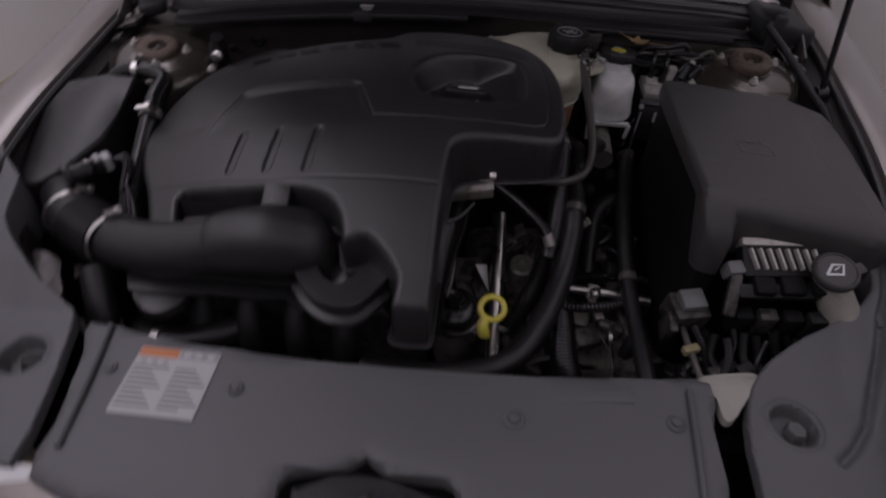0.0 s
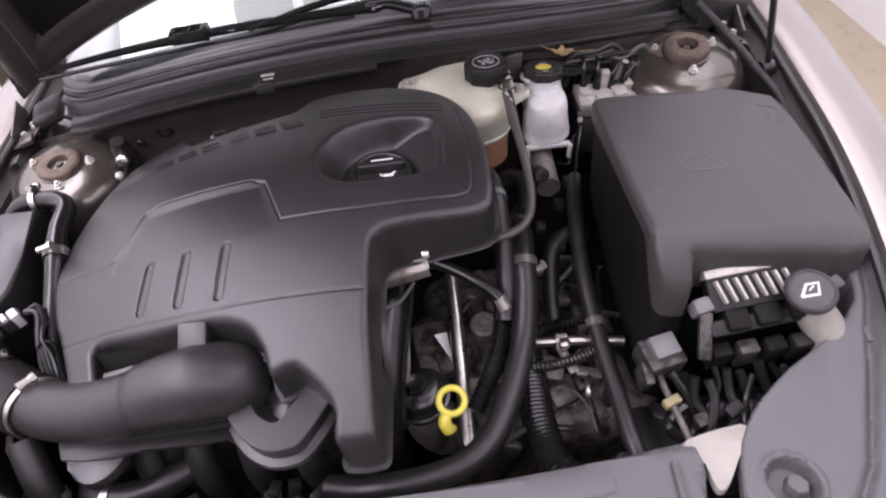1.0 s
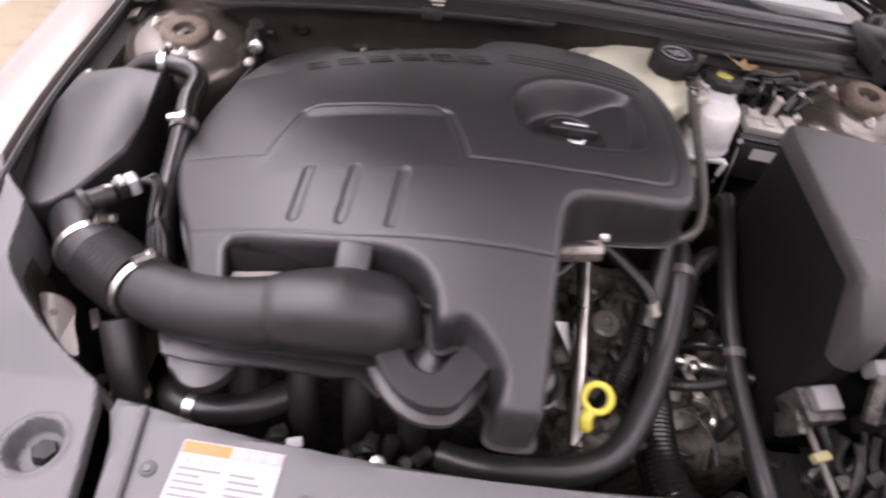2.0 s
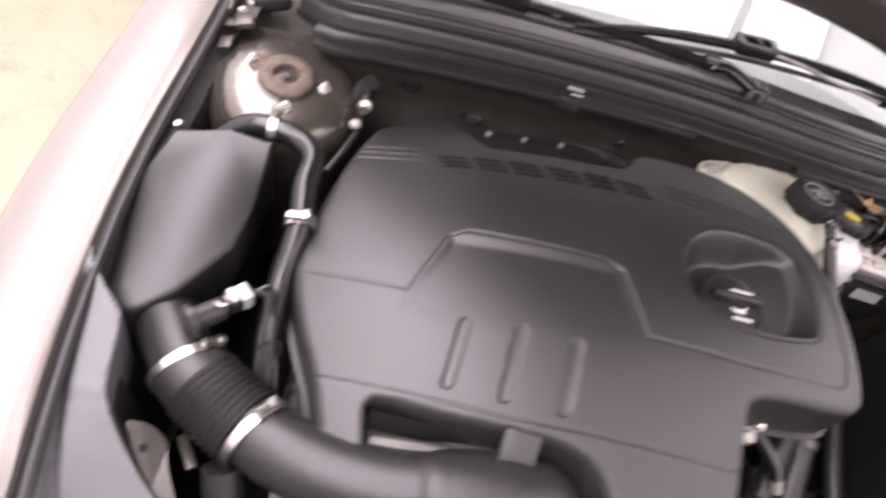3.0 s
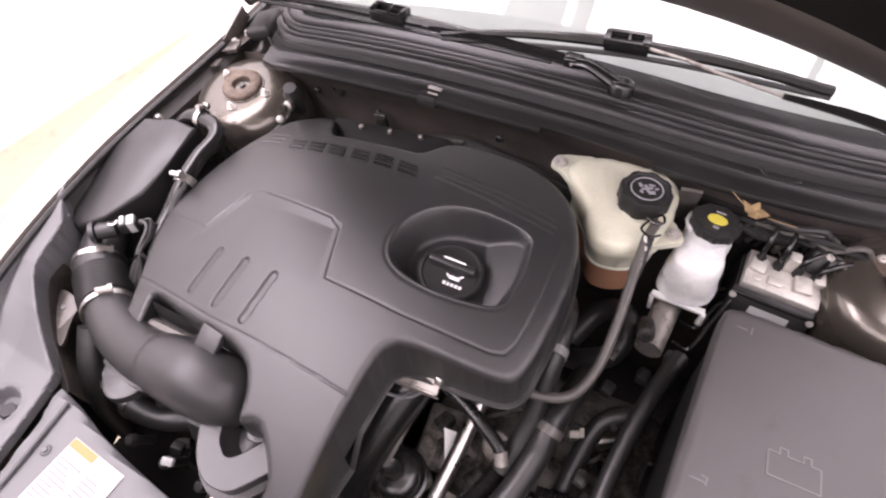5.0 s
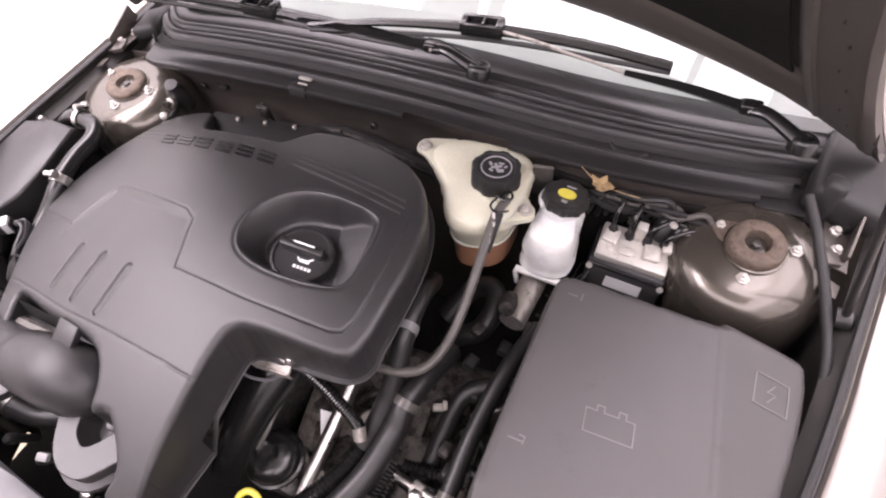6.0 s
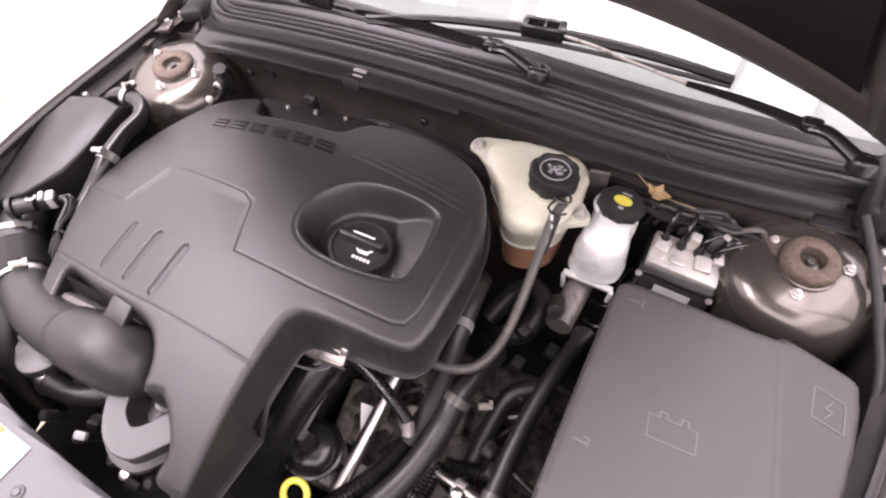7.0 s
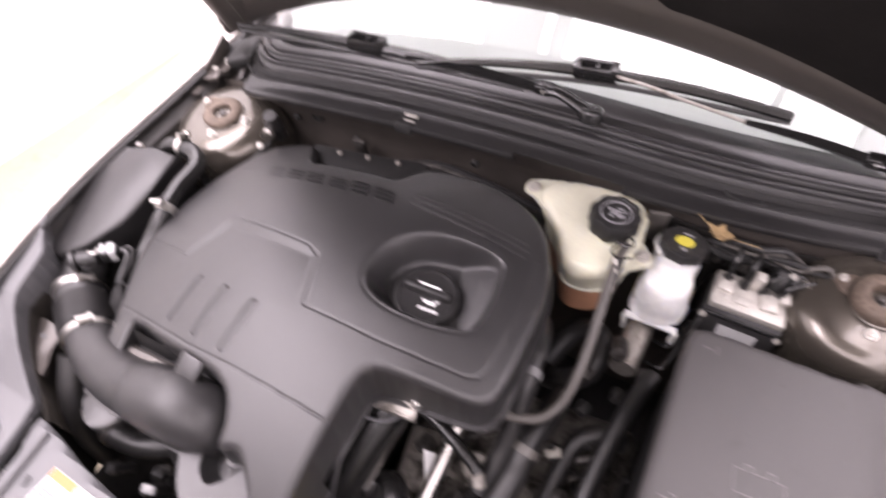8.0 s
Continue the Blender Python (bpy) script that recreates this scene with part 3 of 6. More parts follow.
# open bonnet: outer skin, stamped inner frame and felt pad
def bonnet_point(x, k, lift=0.0):
    """x across, k metres up the leaf from its rear edge, lift towards the engine."""
    lean = radians(56)
    y0, z0 = 1.150 + 0.05 * x, 1.110 - (0.33 if x > 0 else 0.40) * x * x
    z0 -= 0.10 * max(0.0, abs(x) - 0.55)
    crown = 0.05 * (1 - (x / 0.75) ** 2) * min(1.0, k / 0.5)
    d = Vector((0, -math.cos(lean), math.sin(lean)))
    n = Vector((0, -math.sin(lean), -math.cos(lean)))
    return Vector((x * (1 - 0.48 * k + 0.24 * k * k), y0, z0)) + d * k * (1 - 0.25 * (x / 0.75) ** 2) + n * (lift - crown)


bx = [-0.66 + 0.04 * i for i in range(35)]
rows = [[bonnet_point(x, 1.12 * j / 16, -0.012) for j in range(17)] for x in bx]
skin = part("bonnet_skin", thick(strip(rows), 0.002), PAINT, car)
BAND = ((0.0, 0.0), (0.004, 0.010), (0.014, 0.015), (0.040, 0.016), (0.055, 0.012), (0.066, 0.014), (0.080, 0.010), (0.088, 0.002))
rows = [[bonnet_point(x, k * (1 + 1.6 * max(0.0, abs(x) - 0.45)), h) for k, h in BAND] for x in bx]
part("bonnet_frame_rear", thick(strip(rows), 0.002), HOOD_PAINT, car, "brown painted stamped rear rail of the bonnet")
for s in (-1, 1):
    edge = 0.660 if s < 0 else 0.700
    rows = [[bonnet_point(s * (edge - w), 0.03 + 1.05 * j / 14, h) for w, h in ((0.0, 0.0), (0.006, 0.012), (0.020, 0.020), (0.034, 0.0205), (0.040, 0.0165), (0.060 + edge - 0.66, 0.0165), (0.066 + edge - 0.66, 0.0205), (0.074 + edge - 0.66, 0.018), (0.090 + edge - 0.66, 0.002))] for j in range(15)]
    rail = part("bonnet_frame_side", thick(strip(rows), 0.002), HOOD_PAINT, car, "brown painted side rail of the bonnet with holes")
    for j in range(7):
        for w in (0.046, 0.058):
            c = bonnet_point(s * (edge - w), 0.09 + 0.13 * j + (0.04 if w > 0.05 else 0.0), 0.0168)
            part("rail_hole", lathe([(0.0055, 0), (0.0055, 0.0008), (0, 0.0008)], Matrix.Translation(c) @ pose(0, 0, 0, 124, 0, 0), 12), SHADOW_INK, rail)
rows = [[bonnet_point(x, 0.078 + 0.96 * j / 14 + (0.035 if abs(x) < 0.16 and j == 0 else 0.0), 0.004 + 0.010 * min(1.0, j)) for j in range(15)] for x in [-0.56 + 0.04 * i for i in range(29)]]
part("bonnet_pad", thick(strip(rows), 0.004), FELT, car, "black felt bonnet lining")

# prop rod
rod = thing("bonnet_prop", "black steel prop rod holding up the bonnet", "prop rod", (0.69, 0.926, 0.89))
base, tip = Vector((0.695, 0.928, 0.875)), Vector((0.57, 0.90, 1.46))
part("rod", tube([base, base.lerp(tip, 0.5), tip], 0.0055, 10, 3), BLACK, rod)
part("pivot", lathe([(0.014, -0.01), (0.014, 0.008), (0.008, 0.012), (0.0, 0.012)], pose(base.x, base.y, base.z, 0, 80, 0), 16), BLACK, rod, "black plastic pivot clip")


# ---- wipers ----
def wiper(pivot, knee, wrist, blade_a, blade_b, label, bow=0.0):
    t = thing("wiper", label, "wiper", pivot, group="windshield wipers")
    p, k, w, a, b = (Vector(q) for q in (pivot, knee, wrist, blade_a, blade_b))
    m = pose(p.x, p.y, p.z, -14, 0, 0)
    part("pivot_cap", lathe([(0.019, -0.012), (0.019, 0.002), (0.0175, 0.007), (0.013, 0.010), (0.009, 0.0095), (0.008, 0.006), (0.0, 0.006)], m, 24), WIPER, t, "black pivot nut cap")
    up = Vector((0, 0, 1))
    part("arm_head", tube([p - up * 0.002, p.lerp(k, 0.3) + up * 0.003, p.lerp(k, 0.7) + up * 0.008, k], [0.015, 0.013, 0.012, 0.013], 10, 6, squash=0.75), WIPER, t)
    d = (w - k).normalized()
    turn = math.degrees(math.atan2(d.y, d.x))
    part("knuckle", block((0.030, 0.022, 0.018), Matrix.Translation(k + up * 0.003) @ pose(0, 0, 0, 0, 0, turn), bevel=0.005, segments=3), WIPER, t, "folded hinge of the arm")
    part("knuckle_pin", tube([k + up * 0.004 + Vector((-d.y, d.x, 0)) * 0.0125, k + up * 0.004 - Vector((-d.y, d.x, 0)) * 0.0125], 0.003, 8, 2), ALU_CLEAN, t, "steel hinge pin")
    part("arm", tube([k, k.lerp(w, 0.5) + up * 0.004, w], [0.0125, 0.010, 0.006], 4, 6, squash=0.75), WIPER, t)
    mid = a.lerp(b, 0.5) + Vector((0, bow, 0))
    q = w.lerp(mid, 0.42)
    part("arm_rod", tube([w, w.lerp(mid, 0.2) + up * 0.004, q + up * 0.008, q.lerp(mid, 0.35) + up * 0.014, mid + up * 0.016], 0.0029, 8, 6), ALU if pivot[0] > 0.3 else WIPER, t)
    part("blade_spine", tube([a, a.lerp(b, 0.25) + Vector((0, 0.75 * bow, 0.010)), mid + up * 0.013, a.lerp(b, 0.75) + Vector((0, 0.75 * bow, 0.010)), b], [0.005, 0.0085, 0.011, 0.010, 0.009], 6, 8, squash=0.8), WIPER, t)
    part("blade_rubber", tube([a - up * 0.010, mid - up * 0.006, b - up * 0.010], 0.004, 6, 10), RUBBER, t, "black rubber blade")
    d = (b - a).normalized()
    m = Matrix.Translation(mid + up * 0.016) @ pose(0, 0, 0, 0, 0, math.degrees(math.atan2(d.y, d.x)))
    clip = block((0.066, 0.007, 0.020), m @ pose(0, 0.0115, 0.002), bevel=0.002)
    block((0.066, 0.007, 0.020), m @ pose(0, -0.0115, 0.0), bevel=0.002, bm=clip)
    block((0.012, 0.026, 0.012), m @ pose(0.028, 0, 0.006), bevel=0.002, bm=clip)
    block((0.010, 0.026, 0.014), m @ pose(-0.030, 0, 0.004), bevel=0.002, bm=clip)
    block((0.004, 0.020, 0.004), m @ pose(0.002, 0, 0.010), bevel=0.001, bm=clip)
    part("blade_clip", clip, WIPER, t, "black blade clip with an open slot")
    return t


wiper((0.118, 1.078, 0.996), (0.036, 1.089, 1.006), (-0.21, 1.072, 1.010), (-0.58, 1.065, 0.985), (0.00, 1.090, 1.006), "black windshield wiper parked along the cowl")
wiper((0.582, 1.103, 0.988), (0.506, 1.131, 0.999), (0.329, 1.121, 1.018), (-0.186, 1.068, 1.010), (0.388, 1.158, 1.018), "long black wiper with a silver arm rod", 0.022)



# ---- engine ----
def top_z(x, y):
    return 0.978 - 0.007 * x + 0.19 * (y - 0.6) - 0.547 * x * x - 0.833 * (y - 0.6) ** 2


engine = thing("engine", "grey cast engine block with oily fittings", "engine", (-0.15, 0.62, 0.38))
part("cylinder_head", block((0.38, 0.30, 0.20), pose(-0.22, 0.67, 0.75), bevel=0.02, segments=3), ALU_DARK, engine)
part("block", block((0.44, 0.32, 0.34), pose(-0.22, 0.64, 0.52), bevel=0.02, segments=3), ALU_DARK, engine)
part("intake_plenum", block((0.34, 0.10, 0.10), pose(-0.22, 0.47, 0.80, 15), bevel=0.03, segments=3), DARK, engine, "black plastic intake plenum")
for k in range(4):
    x = -0.33 + 0.07 * k
    part("intake_runner", tube([(x, 0.50, 0.78), (x, 0.45, 0.76), (x + 0.005, 0.41, 0.71), (x + 0.005, 0.41, 0.62)], 0.019, 12), DARK, engine, "black intake runner")
gear = thing("gearbox", "dirty cast aluminium gearbox housing", "gearbox", (0.22, 0.58, 0.38))
part("housing", block((0.32, 0.36, 0.26), pose(0.22, 0.60, 0.52, 0, 4, 8), bevel=0.04, segments=3), CAST, gear)
part("starter_boss", block((0.062, 0.10, 0.09), pose(0.062, 0.584, 0.636, 12, 6, 10), bevel=0.008, segments=2), CAST, gear)
part("top_web", block((0.064, 0.058, 0.04), pose(0.232, 0.590, 0.664, 0, 0, 21), bevel=0.005, segments=3), CAST, gear)
part("web_edge", block((0.066, 0.008, 0.012), pose(0.239, 0.564, 0.684, 0, 0, 21), bevel=0.003), CAST, gear)
bm = bmesh.new()
wedge = [bm.verts.new(pose(0.086, 0.562, 0.702, 18, 6, 10) @ Vector(p)) for p in ((-0.012, 0.024, 0), (0.008, 0.024, 0), (0.006, -0.026, 0))]
bm.faces.new(wedge)
part("label", thick(bm, 0.0015), MARK, gear, "white pointed label on the casting")
part("casting_boss", lathe([(0.022, -0.03), (0.022, 0.012), (0.018, 0.016), (0.010, 0.016), (0.009, 0.008), (0, 0.008)], pose(0.15, 0.60, 0.690, 8), 18), ALU, gear)
for k in range(14):
    a = 0.9 * k
    part("casting_lump", block((0.03 + 0.008 * (k % 3), 0.026 + 0.006 * (k % 4), 0.03), pose(0.075 + 0.055 * (k % 4) + 0.012 * math.sin(a), 0.46 + 0.05 * (k // 4) + 0.012 * math.cos(2 * a), 0.668 + 0.012 * math.sin(3 * a), 20 * math.sin(a), 20 * math.cos(a), 40 * a), bevel=0.006, segments=2), CAST if k % 3 else ALU_DARK, gear)
part("bell_housing", lathe([(0.11, -0.07), (0.12, -0.05), (0.12, 0.03), (0.10, 0.05), (0.0, 0.05)], pose(0.10, 0.60, 0.54, 0, 90, 0), 36), ALU, gear)
for k in range(5):
    part("casting_rib", block((0.012, 0.20, 0.03), pose(0.13 + 0.045 * k, 0.58, 0.652, 0, 4, 8), bevel=0.004), CAST, gear)

# ---- engine cover ----
COVER_LINE = [(-0.420, 0.880), (-0.408, 0.902), (-0.36, 0.915), (-0.318, 0.913), (-0.295, 0.890), (-0.275, 0.862), (-0.25, 0.853), (-0.125, 0.850), (-0.098, 0.856), (-0.082, 0.884),
              (-0.055, 0.902), (0.02, 0.908), (0.085, 0.893), (0.135, 0.855), (0.165, 0.80), (0.179, 0.74), (0.183, 0.67), (0.181, 0.615), (0.170, 0.590), (0.14, 0.580), (0.055, 0.572),
              (0.028, 0.562), (0.019, 0.535), (0.013, 0.45), (0.010, 0.355), (0.004, 0.342), (-0.028, 0.341), (-0.037, 0.350), (-0.036, 0.380), (-0.074, 0.421), (-0.104, 0.416), (-0.113, 0.445),
              (-0.132, 0.472), (-0.165, 0.486), (-0.21, 0.491), (-0.28, 0.497), (-0.345, 0.506), (-0.346, 0.48), (-0.340, 0.440), (-0.380, 0.440), (-0.392, 0.48), (-0.412, 0.53), (-0.438, 0.58), (-0.458, 0.64), (-0.457, 0.70), (-0.445, 0.78), (-0.432, 0.84)]
SEAMS = [[(-0.413, 0.524), (-0.34, 0.516), (-0.22, 0.503), (-0.15, 0.501), (0.012, 0.493)],
         [(-0.452, 0.638), (-0.336, 0.620), (-0.305, 0.690), (-0.285, 0.699), (-0.14, 0.684), (-0.118, 0.672), (-0.092, 0.602), (0.02, 0.599), (0.10, 0.603), (0.136, 0.606), (0.150, 0.612), (0.1560, 0.628), (0.1585, 0.655), (0.1580, 0.70), (0.1545, 0.745), (0.1480, 0.795)],
         [(-0.05, 0.806), (0.13, 0.790)], [(-0.05, 0.817), (0.13, 0.802)], [(-0.05, 0.828), (0.125, 0.814)],
         [(-0.43, 0.822), (-0.355, 0.813)], [(-0.428, 0.834), (-0.355, 0.825)], [(-0.426, 0.846), (-0.355, 0.837)]]
RIBS = [[(-0.274, 0.588), (-0.280, 0.528)], [(-0.219, 0.585), (-0.225, 0.522)], [(-0.163, 0.580), (-0.169, 0.517)]]
BOWL = rounded([(-0.047, 0.685), (-0.043, 0.725), (-0.018, 0.758), (0.02, 0.776), (0.07, 0.780), (0.112, 0.772), (0.124, 0.745), (0.128, 0.70), (0.122, 0.662), (0.095, 0.648), (0.05, 0.640), (0.0, 0.642), (-0.033, 0.657)], 4)
CAP = (0.036, 0.690)


def cover_height(xy):
    x, y = xy[:, 0], xy[:, 1]
    z = top_z(x, y)
    # raised middle panel
    panel = inside(xy, [(-0.336, 0.620), (-0.305, 0.695), (-0.118, 0.680), (-0.092, 0.602), (-0.11, 0.50), (-0.35, 0.51)])
    d = distance_to(xy, [(-0.336, 0.620), (-0.305, 0.695), (-0.118, 0.680), (-0.092, 0.602)])
    z = z + np.where(panel, -0.0036 * np.clip(d / 0.012, 0, 1) * np.clip((y - 0.588) / 0.088, 0, 1), 0)
    # oil filler bowl: a round pit under the cap, and a ramp towards the back corner
    rim = distance_to(xy, BOWL, closed=True)
    within = inside(xy, BOWL)
    u = 0.90 * (x - CAP[0]) + 0.42 * (y - CAP[1])
    depth = np.clip(0.046 - 0.62 * np.clip(u - 0.044, 0, 1), 0.004, 0.046)
    fall = np.clip(rim / (0.026 - 0.012 * np.clip((u - 0.03) / 0.05, 0, 1)), 0, 1)
    fall = fall * fall * (3 - 2 * fall)
    z = z - np.where(within, depth * fall, 0)
    z = z - np.where(~within & (rim < 0.006), 0.0012 * (1 - rim / 0.006), 0)
    for line in SEAMS:
        d = distance_to(xy, line)
        z = z - 0.0015 * np.exp(-((d / 0.0014) ** 2))
    for line in RIBS:
        d = distance_to(xy, line)
        z = z - 0.0035 * np.clip((0.0068 - d) / 0.0022, 0, 1)
    # rounded shoulder
    d = distance_to(xy, COVER_ROUND, closed=True)
    r = 0.009
    k = np.clip(r - d, 0, r)
    return z - (r - np.sqrt(np.maximum(r * r - k * k, 0)))


COVER_ROUND = rounded(COVER_LINE, 3)


def cover_skirt(x, y):
    low = top_z(x, y) - 0.055
    if y < 0.45 and x > -0.06:
        low = 0.806
    if x > 0.0 and y < 0.62:
        low = min(low, 0.895 - 0.38 * max(0.0, 0.58 - y))
    return low


cover = thing("engine_cover", "matt dark grey moulded engine cover with a filler bowl", "engine cover", (-0.14, 0.65, 0.87))
lid = part("lid", shell(COVER_ROUND, cover_height, 0.0024, (SEAMS + RIBS + [BOWL + BOWL[:1]], (0.008, 1)), cover_skirt), COVER, cover, smooth=80)
flange = bmesh.new()
rings = [[], [], [], []]
for i, (x, y) in enumerate(COVER_ROUND):
    before, after = COVER_ROUND[i - 1], COVER_ROUND[(i + 1) % len(COVER_ROUND)]
    side = Vector((after[1] - before[1], before[0] - after[0], 0)).normalized() * -1
    z = cover_skirt(x, y)
    for ring, out, dz in zip(rings, (-0.001, 0.0055, 0.0068, 0.0055), (0.0016, 0.0016, 0.0, -0.0022)):
        ring.append(flange.verts.new((x + side.x * out, y + side.y * out, z + dz)))
for a, b in zip(rings, rings[1:]):
    for i in range(len(a)):
        flange.faces.new((a[i], a[(i + 1) % len(a)], b[(i + 1) % len(a)], b[i]))
part("rim", flange, COVER, cover, "lower flange of the cover")

# plain raised bars in place of the moulded wordmark
def relief(quads, lift, pieces=5):
    """Thin raised strips that follow the cover; quads of x, y corners."""
    bm = bmesh.new()
    for q in quads:
        a, b, c, d = (Vector((x, y, 0)) for x, y in q)
        rows = []
        for i in range(pieces + 1):
            pair = (a.lerp(b, i / pieces), d.lerp(c, i / pieces))
            z = cover_height(np.array([(v.x, v.y) for v in pair]))
            rows.append([bm.verts.new((v.x, v.y, k + dz)) for v, k, dz in ((pair[0], z[0], -0.001), (pair[0], z[0], lift), (pair[1], z[1], lift), (pair[1], z[1], -0.001))])
        for r, n in zip(rows, rows[1:]):
            for i in range(3):
                bm.faces.new((r[i], r[i + 1], n[i + 1], n[i]))
        bm.faces.new(rows[0])
        bm.faces.new(rows[-1][::-1])
    return bm


for i in range(6):
    u0 = -0.322 + 0.0425 * i + (0.004 if i > 2 else 0.0)
    v0 = 0.803 - 0.0016 * i
    w, h, s = 0.032, 0.024, 0.0052

    def at(u, v):
        return (u0 + u - 0.45 * v, v0 + v - 0.06 * u)

    for v in (0.0, 0.5 * (h - s), h - s):
        part("raised_bar", relief([[at(0, v), at(w, v), at(w, v + s), at(0, v + s)]], 0.0016), SHADOW_INK, cover, "black moulded bar")

# the lower front of the cover: lip under the pipe, bridge, tab and the curved scoop
part("front_lip", prism([(-0.425, 0.440), (-0.408, 0.405), (-0.375, 0.399), (-0.337, 0.397), (-0.29, 0.401), (-0.22, 0.396), (-0.187, 0.399), (-0.160, 0.376), (-0.14, 0.39), (-0.15, 0.42), (-0.34, 0.455), (-0.40, 0.46)], lambda x, y: 0.793 + 0.05 * (x + 0.42), lambda x, y: 0.798 + 0.05 * (x + 0.42), 0.0015), COVER, cover, "thin lip below the pipe")
part("lip_flange", block((0.006, 0.004, 0.045), pose(-0.402, 0.405, 0.776, 0, 4, 0), bevel=0.001), COVER, cover)
part("heat_shield", strip([[(x, 0.484, 0.862 + 0.15 * (x + 0.335)), (x, 0.478, 0.870 + 0.13 * (x + 0.335) + 0.002 * math.sin(60 * x)), (x, 0.468, 0.869 + 0.13 * (x + 0.335) + 0.002 * math.sin(60 * x)), (x, 0.464, 0.860 + 0.15 * (x + 0.335))] for x in (-0.338, -0.32, -0.30, -0.28, -0.26, -0.24, -0.22, -0.20)]), FOIL, cover, "worn pale strip seen in the hollow")
# Shelf darker than the cover, so its colour shades the hollow.
part("throat_shelf", strip([[(x, 0.497, 0.885), (x, 0.489, 0.848), (x, 0.455, 0.838), (x, 0.40, 0.834)] for x in (-0.345, -0.30, -0.25, -0.20, -0.15, -0.115)]), DARK, cover, "dark shelf for the shade behind the pipe")
part("throat_ring", tube([(-0.150, 0.478, 0.880), (-0.128, 0.466, 0.876), (-0.112, 0.446, 0.868), (-0.106, 0.425, 0.858)], 0.004, 8), COVER, cover)
part("bridge", block((0.036, 0.040, 0.012), pose(-0.203, 0.478, 0.914, 32, 0, -4), bevel=0.003), COVER, cover, "short bridge over the pipe")
part("tab", prism(rounded([(-0.405, 0.415), (-0.385, 0.380), (-0.358, 0.368), (-0.335, 0.380), (-0.325, 0.405), (-0.36, 0.42)], 3), 0.782, 0.797, 0.004), COVER, cover, "rounded fixing tab")


def scoop_rows():
    """The curved scoop: a trough inside, a flat horseshoe top, and a stepped outer rim."""
    outer = smooth_path([(x, y, 0.868) for x, y in ((-0.166, 0.394), (-0.151, 0.372), (-0.134, 0.355), (-0.114, 0.345), (-0.094, 0.344), (-0.078, 0.350), (-0.063, 0.369), (-0.040, 0.405))], 4)
    inner = smooth_path([(x, y, 0.868) for x, y in ((-0.143, 0.416), (-0.136, 0.402), (-0.130, 0.392), (-0.120, 0.384), (-0.108, 0.380), (-0.097, 0.388), (-0.086, 0.405), (-0.070, 0.431))], 4)
    middle, rows = Vector((-0.100, 0.424, 0.868)), []
    for o, i in zip(outer, inner):
        out = (o - Vector((-0.100, 0.405, 0.868))).normalized()
        low = i.lerp(middle, 0.35)
        rows.append([middle + Vector((0, 0.012, -0.010)), low - Vector((0, 0, 0.026)), i.lerp(middle, 0.10) - Vector((0, 0, 0.014)), i - Vector((0, 0, 0.0012)), i - out * -0.0012, o - out * 0.0012, o - Vector((0, 0, 0.0012)),
                     o - out * 0.002 - Vector((0, 0, 0.022)), o + out * 0.007 - Vector((0, 0, 0.025)), o + out * 0.008 - Vector((0, 0, 0.031))])
    return rows


part("scoop", thick(strip(scoop_rows()), 0.0016), COVER, cover, "curved scoop beside the pipe", smooth=24)
# Dark plate that stands in for the shadow at the scoop's back.
part("scoop_back_shade", block((0.075, 0.004, 0.045), pose(-0.088, 0.440, 0.866, 8, 0, -25), bevel=0.001), DARK, cover)

# low ledge with bolts behind the cover
part("rear_ledge", prism([(-0.325, 0.895), (-0.322, 0.925), (-0.13, 0.952), (-0.085, 0.94), (-0.085, 0.86), (-0.28, 0.85)], 0.872, lambda x, y: 0.896 + 0.03 * (x + 0.3), 0.004), DARK, cover, "dark lower ledge of the cover")
for x, y in ((-0.265, 0.918), (-0.213, 0.927), (-0.158, 0.936)):
    part("ledge_bolt", lathe([(0.0042, -0.004), (0.0042, 0.003), (0.003, 0.004), (0.0, 0.004)], pose(x, y, 0.898 + 0.03 * (x + 0.3)), 8), ALU, cover, "small steel bolt")

# oil filler cap in the bowl
cap = thing("oil_filler_cap", "round black oil filler cap with white markings", "cap", (CAP[0], CAP[1], 0.94))
m = pose(CAP[0] - 0.001, CAP[1] + 0.003, 0.944, 5, 4, 19)
body = part("cap_body", lathe([(0.044, 0.0), (0.044, 0.009), (0.0415, 0.012), (0.038, 0.0125), (0.036, 0.010), (0.0, 0.010)], m, 40), BLACK, cap)
part("grip", block((0.064, 0.012, 0.017), m @ pose(0.001, 0.005, 0.016, 0, 0, -14), bevel=0.004, segments=3), BLACK, cap, "raised grip bar")
part("mark_line", block((0.030, 0.0022, 0.001), m @ pose(0.004, 0.008, 0.0248, 0, 0, -14), bevel=0), MARK, cap, "thin white line along the grip")
part("mark_can", block((0.014, 0.0045, 0.0010), m @ pose(0.006, -0.010, 0.0107, 0, 0, -14), bevel=0), MARK, cap, "white oil can symbol")
part("mark_spout", block((0.008, 0.0022, 0.0010), m @ pose(0.014, -0.008, 0.0107, 0, 0, 25), bevel=0), MARK, cap)
part("mark_handle", block((0.002, 0.0045, 0.0010), m @ pose(-0.003, -0.006, 0.0107, 0, 0, 25), bevel=0), MARK, cap)
for k in range(5):
    part("mark_bar", block((0.0036, 0.0042, 0.0010), m @ pose(-0.006 + 0.0052 * k, -0.0175 - 0.0013 * k, 0.0107, 0, 0, -14), bevel=0), MARK, cap, "small white printed bar")

